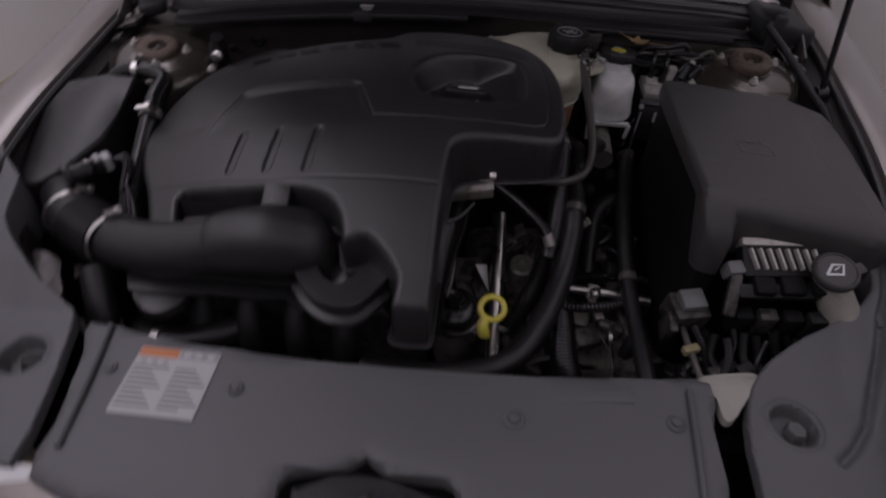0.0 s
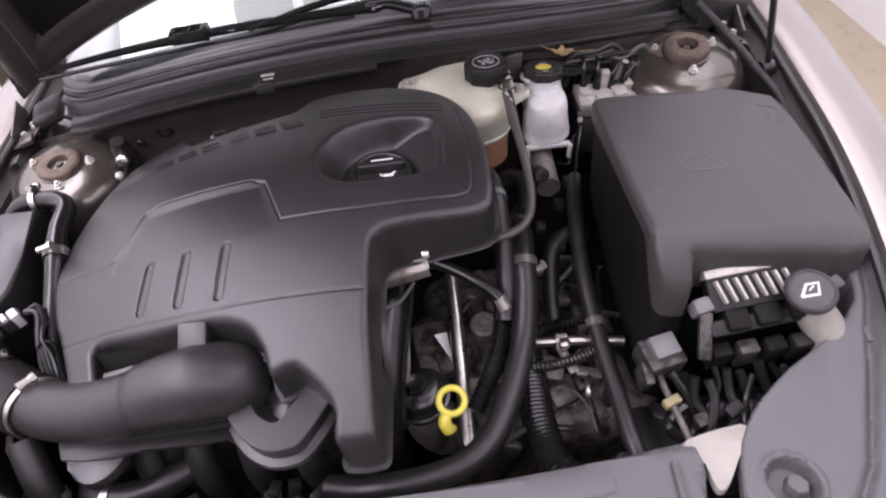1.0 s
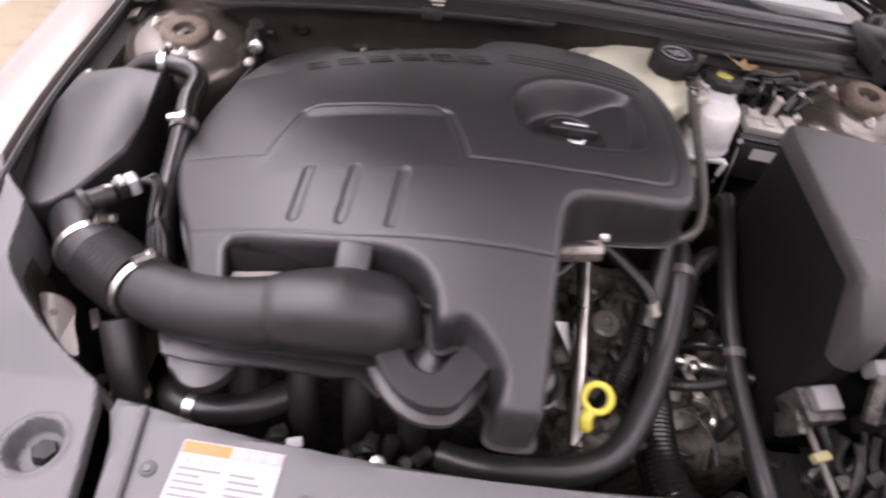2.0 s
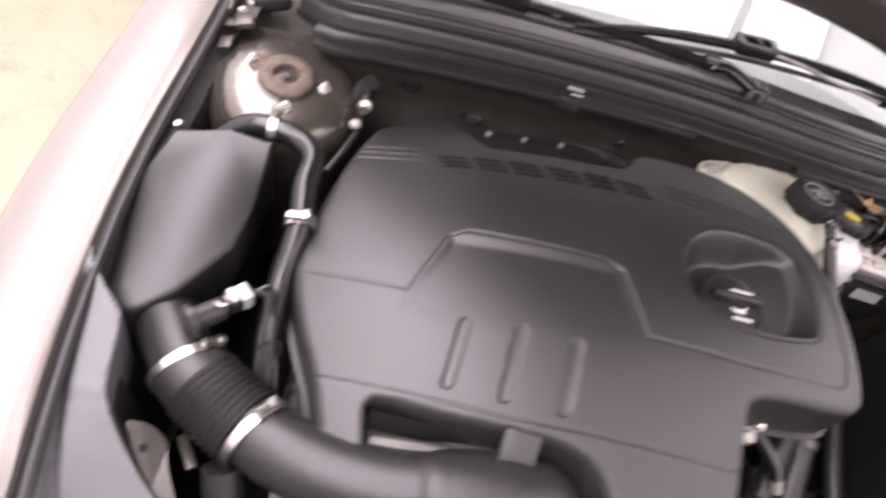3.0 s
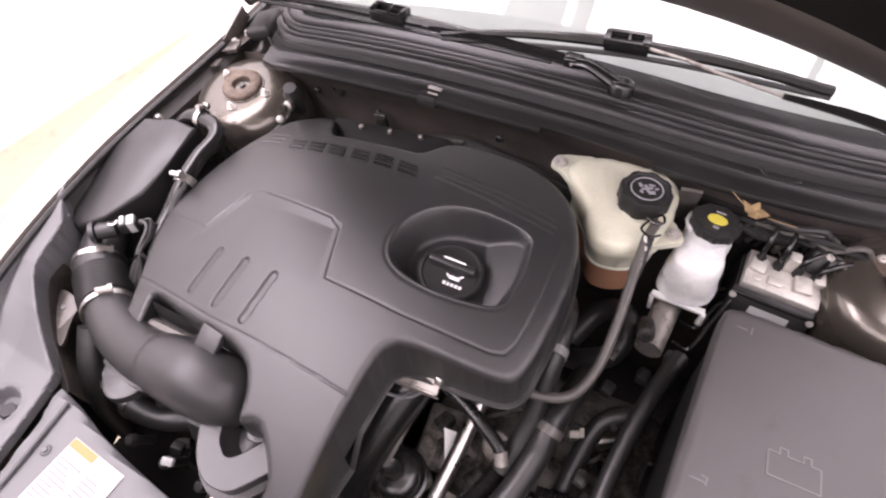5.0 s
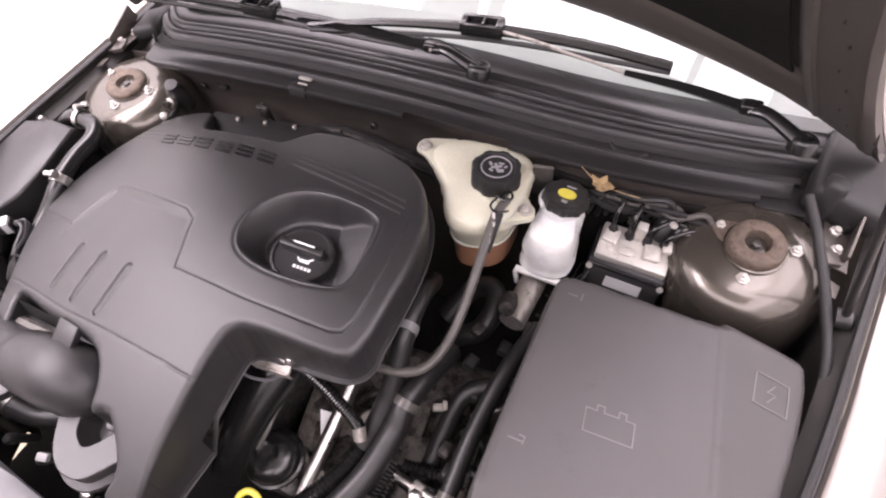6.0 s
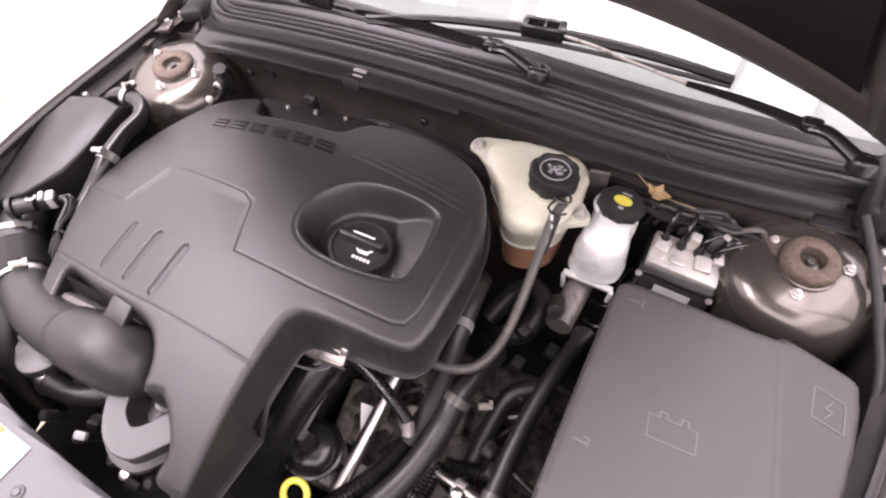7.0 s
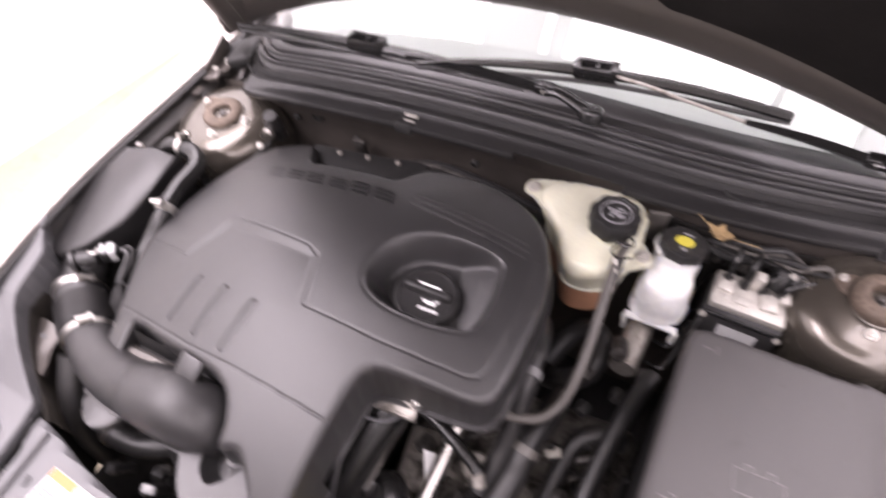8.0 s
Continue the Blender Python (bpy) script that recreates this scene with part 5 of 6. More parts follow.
# ---- battery and fuse box cover ----
BOX = rounded([(0.352, 0.775), (0.362, 0.802), (0.42, 0.812), (0.545, 0.826), (0.556, 0.834), (0.640, 0.836), (0.660, 0.820), (0.662, 0.74), (0.648, 0.62), (0.634, 0.520), (0.612, 0.494), (0.530, 0.496), (0.412, 0.499), (0.403, 0.496), (0.399, 0.486), (0.398, 0.476), (0.392, 0.469), (0.372, 0.469), (0.362, 0.475), (0.357, 0.50), (0.354, 0.60), (0.352, 0.70)], 3)


def box_height(xy):
    x, y = xy[:, 0], xy[:, 1]
    z = 0.943 - 0.05 * (0.66 - y) * 0.3 - 0.16 * (x - 0.40)
    ridge = x - (0.553 + 0.155 * (0.82 - y))
    z = z + np.where(ridge > 0, -0.16 * ridge, 0)
    z = z - np.where(np.abs(ridge) < 0.004, 0.0012 * (1 - np.abs(ridge) / 0.004), 0)
    front = np.clip(0.530 - y, 0, 1)
    z = z - 13.0 * front ** 2 * np.clip((0.64 - x) / 0.05, 0.4, 1)
    d = distance_to(xy, BOX, closed=True)
    r = 0.008
    k = np.clip(r - d, 0, r)
    return z - (r - np.sqrt(np.maximum(r * r - k * k, 0)))


def box_skirt(x, y):
    return 0.838 + 0.078 * min(max((y - 0.485) / 0.05, 0.0), 1.0) - 0.20 * (x - 0.40)


fuse = thing("fuse_box_cover", "large matt grey-black battery and fuse box cover", "fuse box", (0.50, 0.66, 0.60))
part("lid", shell(BOX, box_height, 0.005, ([[(0.553, 0.82), (0.606, 0.48)]], (0.008, 1)), box_skirt), FUSE_PLASTIC, fuse, smooth=50)
# The housing walls are coloured near black in place of shade.
part("base", prism(shrink(BOX, 0.965, (0.5, 0.66)), 0.58, lambda x, y: box_skirt(x, y) + 0.004, 0.004), SHADE_BLACK, fuse, "lower housing coloured black for shade")


def on_box(x, y, lift=0.0006):
    return Vector((x, y, float(box_height(np.array([[x, y]]))[0]) + lift))


def line_mark(points, width, parent, name, mat):
    bm = bmesh.new()
    for a, b in zip(points, points[1:]):
        p, q = on_box(*a), on_box(*b)
        d = (q - p).normalized()
        s = d.cross(Vector((0.1, 0, 1))).normalized() * width / 2
        vs = [bm.verts.new(c) for c in (p - s - d * width / 2, p + s - d * width / 2, q + s + d * width / 2, q - s + d * width / 2)]
        bm.faces.new(vs)
    return part(name, thick(bm, 0.0004), mat, parent)


battery = [(0.440, 0.628), (0.494, 0.634), (0.490, 0.660), (0.480, 0.659), (0.479, 0.666), (0.471, 0.665), (0.472, 0.658), (0.456, 0.656), (0.455, 0.663), (0.447, 0.662), (0.448, 0.655), (0.436, 0.654), (0.440, 0.628)]
line_mark(battery, 0.0014, fuse, "battery_mark", INK)
line_mark([(0.604, 0.752), (0.644, 0.752), (0.642, 0.792), (0.602, 0.792), (0.604, 0.752)], 0.0014, fuse, "square_mark", INK)
line_mark([(0.626, 0.784), (0.618, 0.772), (0.628, 0.772), (0.620, 0.760)], 0.0014, fuse, "flash_mark", INK)
line_mark([(0.372, 0.778), (0.382, 0.779)],  0.0018, fuse, "small_mark", INK)
line_mark([(0.388, 0.776), (0.388, 0.785)], 0.0018, fuse, "small_mark", INK)
line_mark([(0.372, 0.585), (0.386, 0.586)],  0.0018, fuse, "small_mark", INK)
line_mark([(0.382, 0.592), (0.388, 0.592), (0.388, 0.584)], 0.0014, fuse, "small_mark", INK)

# ---- control module with cooling fins, washer cap ----
module = thing("engine_control_module", "grey metal control module with cooling fins", "control module", (0.50, 0.47, 0.80))
m = pose(0.490, 0.480, 0.853, 33, 2, 6)
part("case", block((0.134, 0.050, 0.018), m @ pose(0, 0.010, 0), bevel=0.003), DARK, module, "finned grey metal case")
part("top_edge", block((0.138, 0.011, 0.024), m @ pose(0, 0.032, 0.003), bevel=0.002), ALU_CLEAN, module, "bright machined edge")
for k in range(8):
    part("fin", block((0.0036, 0.030, 0.011), m @ pose(-0.054 + 0.0128 * k, 0.008, 0.011, 0, 0, 14), bevel=0.0012), ALU_CLEAN, module)
for u, w in ((-0.040, 0.030), (0.0, 0.034), (0.042, 0.030)):
    part("socket", block((w, 0.026, 0.030), m @ pose(u, -0.030, -0.002, -14, 0, 60 * u), bevel=0.004), SHADE_BLACK, module, "black plug socket")
part("lower_frame", block((0.150, 0.020, 0.022), m @ pose(0.0, -0.034, -0.006), bevel=0.004), DARK, module)
for k in range(4):
    part("connector", block((0.026, 0.020, 0.045), pose(0.436 + 0.034 * k, 0.438, 0.785, 10, 0, 4), bevel=0.004), (SHADE_BLACK, ALU_DARK, SHADE_BLACK, DARK)[k], module, "dark wiring connector")
part("side_plug", block((0.024, 0.020, 0.026), pose(0.414, 0.470, 0.850, 20, 0, 12), bevel=0.004), MID_GREY, module, "bright side tab")
part("side_arm", block((0.016, 0.060, 0.014), pose(0.412, 0.440, 0.832, 38, 0, -14), bevel=0.004), ALU_DARK, module, "worn side arm of the holder")
washer = thing("washer_filler_cap", "grey washer filler cap with a white symbol", "cap", (0.560, 0.462, 0.86))
m = pose(0.537, 0.457, 0.870, 14, -4, 0) @ Matrix.Scale(0.92, 4)
part("cap", lathe([(0.030, -0.004), (0.032, 0.0), (0.032, 0.006), (0.029, 0.010), (0.0265, 0.0105), (0.025, 0.0088), (0.0, 0.0092)], m, 36), FUSE_PLASTIC, washer, "grey-black cap with a raised rim")
part("finger_tab", block((0.03, 0.018, 0.008), m @ pose(0.030, 0.006, -0.001, 0, 0, 20), bevel=0.003), FUSE_PLASTIC, washer)
part("symbol", tube([m @ Vector((-0.002 + 0.011 * u + 0.004 * v, 0.008 * v, 0.0096)) for u, v in ((-1, -1), (1, -1), (0.7, 1), (-0.7, 1), (-1, -1))], 0.0018, 6, raw=True), MARK, washer, "white washer symbol")
part("symbol_jet", block((0.010, 0.0016, 0.0008), m @ pose(-0.001, 0.002, 0.0103, 0, 0, 35), bevel=0), MARK, washer)
part("neck", tube([(0.5415, 0.461, 0.862), (0.544, 0.466, 0.846), (0.562, 0.450, 0.818), (0.580, 0.426, 0.785), (0.590, 0.405, 0.74)], [0.021, 0.022, 0.024, 0.026, 0.028], 20), OFF_WHITE, washer, "white filler neck")

relay = thing("relay_block", "grey relay block with a pale lid", "relay", (0.37, 0.452, 0.78))
part("body", block((0.050, 0.045, 0.045), pose(0.366, 0.450, 0.780, 10, 0, 12), bevel=0.004), ALU_DARK, relay)
part("lid", block((0.034, 0.030, 0.018), pose(0.368, 0.449, 0.806, 14, 0, 12), bevel=0.003), MID_GREY, relay, "pale grey lid")
part("bracket", block((0.012, 0.03, 0.05), pose(0.344, 0.434, 0.765, 20), bevel=0.003), ALU_DARK, relay)
cable = thing("ground_cable", "pale cable with a yellow retainer", "cable", (0.385, 0.38, 0.74))
part("cable", tube([(0.360, 0.440, 0.772), (0.364, 0.391, 0.770), (0.370, 0.345, 0.765), (0.378, 0.31, 0.75)], 0.0045, 10), FOIL, cable)
part("retainer", block((0.024, 0.012, 0.012), pose(0.364, 0.390, 0.772, 0, 0, 20), bevel=0.003), BRASS, cable, "yellow plastic retainer")

# ---- radiator covers at the front ----
def deck_z(x, y):
    return 0.812 - 0.05 * x * x - 1.4 * max(0.0, 0.20 - y) ** 2


centre = thing("radiator_cover", "satin grey plastic radiator cover with push pins", "radiator cover", (-0.03, 0.24, 0.80))
CENTRE = [(-0.431, 0.346), (-0.33, 0.326), (-0.20, 0.311), (-0.03, 0.302), (0.15, 0.307), (0.28, 0.316), (0.350, 0.324), (0.363, 0.312), (0.362, 0.285), (0.352, 0.255), (0.338, 0.12), (0.25, 0.105),
          (0.09, 0.096), (0.058, 0.150), (0.04, 0.165), (-0.02, 0.168), (-0.045, 0.186), (-0.065, 0.172), (-0.115, 0.165), (-0.135, 0.150), (-0.15, 0.098), (-0.30, 0.108), (-0.40, 0.14), (-0.402, 0.20), (-0.418, 0.30)]


def deck_height(outline, r=0.007):
    def height(xy):
        z = np.array([deck_z(x, y) for x, y in xy])
        d = distance_to(xy, outline, closed=True)
        k = np.clip(r - d, 0, r)
        return z - (r - np.sqrt(np.maximum(r * r - k * k, 0)))
    return height


CLINE = rounded(CENTRE, 2)
part("panel", shell(CLINE, deck_height(CLINE), 0.012, None, lambda x, y: deck_z(x, y) - 0.022), PANEL, centre)
part("edge_ridge", tube([(-0.395, 0.335, 0.808), (-0.385, 0.25, 0.809), (-0.380, 0.17, 0.807)], 0.004, 8), PANEL, centre)
part("edge_ridge", tube([(0.330, 0.30, 0.810), (0.322, 0.22, 0.810), (0.315, 0.15, 0.807)], 0.004, 8), PANEL, centre)
part("recess_mark", block((0.11, 0.022, 0.0016), pose(0.205, 0.283, deck_z(0.205, 0.283), 0, 0, 3), bevel=0.0007), PANEL, centre)


def push_pin(x, y, r, parent):
    z = deck_z(x, y)
    p = part("push_pin", lathe([(r, 0.0), (r, 0.002), (r * 0.8, 0.0035), (r * 0.62, 0.003), (r * 0.62, 0.0015), (r * 0.5, 0.002), (r * 0.48, 0.0045), (0.0, 0.005)], pose(x, y, z), 20), PANEL, parent, "grey push pin")
    return p


for x, y, r in ((-0.368, 0.274, 0.008), (-0.210, 0.255, 0.0095), (0.116, 0.241, 0.013), (0.305, 0.253, 0.0115)):
    push_pin(x, y, r, centre)

sticker = thing("warning_label", "white label with an orange header, stuck on the cover", "label", (-0.29, 0.26, 0.815))
lm = pose(-0.294, 0.258, deck_z(-0.294, 0.258) + 0.0014, 0, -1.7, -3)


def printed(name, u, v, w, h, lift, mat, label=""):
    part(name, block((w, h, 0.0005), lm @ pose(u, v, lift), bevel=0), mat, sticker, label)


printed("paper", 0, 0, 0.102, 0.092, 0.0, LABEL)
printed("header", -0.0255, 0.039, 0.049, 0.012, 0.0005, ORANGE, "orange header field")
printed("header", 0.0255, 0.039, 0.049, 0.012, 0.0005, PALE_PRINT, "pale grey header field")
for k in range(3):
    printed("header_mark", 0.010 + 0.015 * k, 0.039, 0.008, 0.007, 0.0010, LABEL)
    printed("header_mark", -0.040 + 0.014 * k, 0.026, 0.007, 0.006, 0.0005, PALE_PRINT)
for k in range(9):
    for u in (-0.026, 0.026):
        w = 0.044 - 0.006 * ((k * 7 + (3 if u > 0 else 0)) % 4)
        printed("text_bar", u - (0.044 - w) / 2, 0.018 - 0.0066 * k, w, 0.0028, 0.0005, PRINT)

latch = thing("bonnet_latch", "black bonnet latch behind the grille", "latch", (-0.04, 0.13, 0.78))
part("plate", prism([(-0.12, 0.10), (0.045, 0.09), (0.045, 0.150), (-0.02, 0.158), (-0.05, 0.172), (-0.075, 0.158), (-0.12, 0.150)], 0.75, 0.800, 0.006), DARK, latch)
part("hook", tube([(-0.06, 0.10, 0.80), (-0.045, 0.125, 0.818), (-0.03, 0.14, 0.808)], 0.007, 10), ALU_DARK, latch, "steel latch hook")
part("lever", block((0.03, 0.05, 0.012), pose(0.0, 0.12, 0.806, 10, 5, 25), bevel=0.004), DARK, latch)
part("spring", tube([(-0.02 + 0.004 * math.cos(k), 0.11 + 0.002 * k / 3, 0.812 + 0.004 * math.sin(k)) for k in range(24)], 0.0012, 5, 3), ZINC, latch)

LEFT = [(-0.656, 0.600), (-0.645, 0.585), (-0.624, 0.562), (-0.601, 0.541), (-0.592, 0.502), (-0.584, 0.466), (-0.558, 0.432), (-0.514, 0.394), (-0.468, 0.365), (-0.452, 0.352), (-0.440, 0.300), (-0.428, 0.235), (-0.425, 0.15), (-0.50, 0.165), (-0.560, 0.205), (-0.588, 0.275), (-0.610, 0.36), (-0.628, 0.45), (-0.648, 0.55)]
RIGHT = [(0.668, 0.590), (0.648, 0.50), (0.632, 0.42), (0.614, 0.34), (0.592, 0.26), (0.57, 0.20), (0.51, 0.16), (0.395, 0.148), (0.385, 0.20), (0.392, 0.262), (0.412, 0.315), (0.440, 0.350), (0.462, 0.368), (0.503, 0.396), (0.565, 0.428), (0.604, 0.462), (0.614, 0.505), (0.622, 0.555), (0.645, 0.580)]
for name, outline, dim, groove in (("left", LEFT, (-0.486, 0.286), [(-0.648, 0.57), (-0.632, 0.50), (-0.614, 0.429), (-0.591, 0.363), (-0.569, 0.313), (-0.550, 0.275), (-0.524, 0.244), (-0.500, 0.225)]), ("right", RIGHT, (0.447, 0.266), [(0.645, 0.54), (0.620, 0.46), (0.602, 0.42), (0.581, 0.363), (0.559, 0.313), (0.540, 0.275), (0.513, 0.244), (0.490, 0.225)])):
    side = thing("headlamp_cover", "satin grey plastic panel over the headlamp with a round recess", "panel", (dim[0], dim[1], 0.80), group="panels beside the radiator cover")
    ol = rounded(outline, 2)

    def height(xy, ol=ol, dim=dim, groove=groove, left=name == "left"):
        z = deck_height(ol, 0.003)(xy)
        d = np.hypot(xy[:, 0] - dim[0], xy[:, 1] - dim[1])
        w = np.clip((0.028 - d) / 0.007, 0, 1)
        z = z - 0.020 * w * w * (3 - 2 * w) + 0.0025 * np.exp(-(((d - 0.031) / 0.003) ** 2))
        g = distance_to(xy, groove)
        z = z + 0.030 * np.clip((xy[:, 1] - 0.30) / 0.15, 0, 1) ** 2 + 0.25 * np.clip(xy[:, 1] - 0.45, 0, 1)
        if left:
            z = z + np.interp(xy[:, 1], [0.355, 0.414, 0.466, 0.54], [0.0, 0.020, 0.033, 0.027])
        gap = np.array([side_x(y) - abs(x - mid_x(y)) for x, y in xy])
        near = np.clip(1 - gap / 0.075, 0, 1) ** 1.5 * np.clip((xy[:, 1] - 0.27) / 0.12, 0, 1)
        z = z + np.clip(np.array([rim_z(y) for y in xy[:, 1]]) - 0.016 - z, 0, 1) * near
        return z - 0.008 * np.exp(-((g / 0.0055) ** 2))

    part("panel", shell(ol, height, 0.0042, ([[(dim[0] + 0.025 * math.cos(a * 0.2618), dim[1] + 0.025 * math.sin(a * 0.2618)) for a in range(25)], ol + ol[:1], groove], (0.012, 1), (0.007, 1)), lambda x, y: deck_z(x, y) - 0.018), PANEL, side)
    m = pose(dim[0] + 0.006, dim[1] - 0.002, deck_z(*dim) - 0.02, -8, 6)
    part("adjuster", lathe([(0.013, 0.0), (0.013, 0.010), (0.0115, 0.013), (0.0, 0.014)], m, 6), PANEL if name == "right" else DARK, side, "grey adjuster bolt in the recess")
    e = -1 if name == "left" else 1
    for cy, dz in ((0.548, 0.060), (0.42, 0.030)):
        cx = mid_x(cy) + e * (side_x(cy) - 0.022)
        part("edge_clip", block((0.016, 0.030, 0.010), pose(cx, cy, deck_z(cx, cy) + dz, 0, 0, -e * 12), bevel=0.003), WHITE if cy < 0.5 and e < 0 else PANEL, side, "pale plastic edge clip")
    cx = mid_x(0.375) + e * (side_x(0.375) - 0.03)
    part("edge_screw", lathe([(0.008, 0), (0.008, 0.003), (0.004, 0.004), (0, 0.004)], pose(cx, 0.375, deck_z(cx, 0.375) + 0.012), 14), BLACK, side)
liner = thing("wing_liner", "dusty brown-grey sheet metal liner beside the headlamp panel", "liner", (-0.56, 0.46, 0.60))
edge = smooth_path([(-0.590, 0.500, 0.845), (-0.580, 0.468, 0.842), (-0.552, 0.434, 0.828), (-0.510, 0.398, 0.810), (-0.464, 0.370, 0.798), (-0.440, 0.352, 0.788)], 5)
rows = []
for i, p in enumerate(edge):
    along = (edge[min(i + 1, len(edge) - 1)] - edge[max(i - 1, 0)]).normalized()
    inward = Vector((-along.y, along.x, 0)).normalized()
    rows.append([p - inward * 0.012 - Vector((0, 0, 0.022)), p - inward * 0.004 - Vector((0, 0, 0.022)), p - inward * 0.002 - Vector((0, 0, 0.026)), p + inward * 0.002 * math.sin(i) - Vector((0, 0, 0.05)), p + inward * 0.004 - Vector((0, 0, 0.09)), p + inward * 0.010 - Vector((0, 0, 0.15)), p + inward * 0.014 - Vector((0, 0, 0.24))])
part("sheet", thick(strip(rows), 0.002), LINER, liner, "muddy dark sheet metal")
tab = prism(rounded([(-0.574, 0.464), (-0.548, 0.466), (-0.531, 0.456), (-0.522, 0.434), (-0.500, 0.398), (-0.512, 0.398), (-0.545, 0.426)], 3), 0.786, lambda x, y: 0.789 + 0.25 * (-0.54 - x), 0.001)
tab = part("bracket", tab, PAINT_SHADED, liner, "pale dusty bracket with a hole")
part("bracket_hole", lathe([(0.0042, 0.0), (0.0042, 0.0008), (0.0, 0.0008)], pose(-0.549, 0.444, 0.7915, 0, 14), 14), SHADOW_INK, tab)
part("stay", block((0.010, 0.045, 0.004), pose(-0.512, 0.455, 0.770, -20, 0, 35), bevel=0.001), PAINT_SHADED, liner, "thin dusty stay")
for a, b in ((8, 0.020), (16, 0.014), (22, 0.018)):
    part("mud_lump", block((0.020, 0.030, b), Matrix.Translation(rows[a][4]) @ pose(0, 0, 0, 20 * a, 15, 30 * a), bevel=0.006, segments=2), LINER, liner)
whitetab = thing("washer_tab", "off-white plastic tab between the front panels", "tab", (0.38, 0.30, 0.79))
part("tab", prism(rounded([(0.344, 0.310), (0.346, 0.322), (0.362, 0.328), (0.395, 0.334), (0.428, 0.336), (0.424, 0.322), (0.408, 0.305), (0.390, 0.282), (0.378, 0.268), (0.368, 0.270), (0.366, 0.290), (0.362, 0.308)], 3), 0.786, lambda x, y: 0.802 - 0.06 * (0.33 - y), 0.004), OFF_WHITE, whitetab)

# ---- oil filter, dipstick ----
oil = thing("oil_filter_housing", "oil filter housing with a black hexagon cap", "oil filter", (0.05, 0.50, 0.64))
m = pose(0.042, 0.496, 0.668, 4, -2, 0) @ Matrix.Scale(1.16, 4)
part("housing", lathe([(0.022, -0.12), (0.030, -0.08), (0.034, 0.0), (0.036, 0.012), (0.0, 0.012)], m, 28), ALU, oil, "cast housing")
part("cap", lathe([(0.037, 0.012), (0.0385, 0.0135), (0.0385, 0.019), (0.0350, 0.0205), (0.0345, 0.027), (0.031, 0.034), (0.025, 0.039), (0.019, 0.0415), (0.0, 0.0415)], m, 40), WIPER, oil, "domed black cap")
part("hexagon", lathe([(0.0140, 0.040), (0.0135, 0.053), (0.0115, 0.056), (0.009, 0.0545), (0.0, 0.0545)], m, 6), WIPER, oil, "hexagon head")
dip = thing("dipstick", "yellow dipstick ring on a steel tube", "dipstick", (0.09, 0.41, 0.74))
tubeline = [(0.108, 0.660, 0.757), (0.108, 0.60, 0.733), (0.106, 0.52, 0.702), (0.104, 0.42, 0.662)]
part("tube", tube(tubeline, 0.0112, 16, 4), ZINC, dip, "bright steel tube")
part("stick", tube([(0.090, 0.400, 0.765), (0.094, 0.402, 0.71), (0.100, 0.415, 0.66)], 0.0018, 8), ALU_DARK, dip, "thin steel stick")
part("ring", tube([(0.092 + 0.0165 * math.cos(a * 0.2618), 0.417 + 0.014 * math.sin(a * 0.2618), 0.797 + 0.008 * math.sin(a * 0.2618)) for a in range(25)], 0.0045, 10, raw=True), YELLOW, dip, "yellow finger ring")
part("stem", tube([(0.084, 0.403, 0.790), (0.080, 0.396, 0.784), (0.083, 0.393, 0.772), (0.090, 0.400, 0.758)], [0.007, 0.0085, 0.0085, 0.004], 12), YELLOW, dip, "yellow stem")

# metal bracket and small lines beside the cover's arm
br = thing("lifting_bracket", "pale metal bracket below the engine cover", "bracket", (0.05, 0.58, 0.84))
part("plate", block((0.062, 0.020, 0.004), pose(0.054, 0.568, 0.888, 25, -10, 2), bevel=0.001), ALU, br)
part("flange", block((0.062, 0.003, 0.018), pose(0.054, 0.559, 0.878, 10, -10, 2), bevel=0.001), ALU, br)
part("post", block((0.010, 0.010, 0.060), pose(0.084, 0.592, 0.888, 50, -5, 0), bevel=0.002), ZINC, br)
part("nut", lathe([(0.010, 0), (0.010, 0.010), (0.005, 0.012), (0, 0.012)], pose(0.086, 0.612, 0.896, 40), 6), ZINC, br)
part("edge_fold", block((0.012, 0.022, 0.010), pose(0.026, 0.568, 0.880, 25, -10, 2), bevel=0.002), ALU_CLEAN, br)
fl = thing("fuel_line", "braided black line with a silver fitting", "hose", (0.12, 0.56, 0.80))
part("line", tube([(0.085, 0.578, 0.888), (0.115, 0.575, 0.866), (0.145, 0.568, 0.842), (0.165, 0.563, 0.822), (0.175, 0.558, 0.808)], 0.0092, 12, 8, ribs=0.0014, rib_step=0.004), GLOSS_RUBBER, fl)
part("fitting", tube([(0.173, 0.560, 0.812), (0.180, 0.548, 0.798)], 0.009, 10, 2), ALU, fl, "silver fitting")

coil = thing("throttle_hose", "glossy black moulded hose beside the engine", "hose", (0.0, 0.53, 0.75))
part("hose", tube([(0.020, 0.620, 0.80), (0.012, 0.585, 0.790), (0.002, 0.540, 0.765), (-0.004, 0.495, 0.735), (-0.006, 0.45, 0.69)], [0.036, 0.038, 0.036, 0.033, 0.030], 28), GLOSS_RUBBER, coil)
part("clip_wire", tube([(-0.03, 0.565, 0.826), (0.0, 0.552, 0.829), (0.035, 0.560, 0.830), (0.06, 0.575, 0.85)], 0.0022, 8), PRINT, coil, "thin pale wire")
part("seam_wire", tube([(0.045, 0.60, 0.79), (0.036, 0.545, 0.765), (0.028, 0.495, 0.735), (0.0, 0.455, 0.715)], 0.004, 8), GREY_RUBBER, coil)

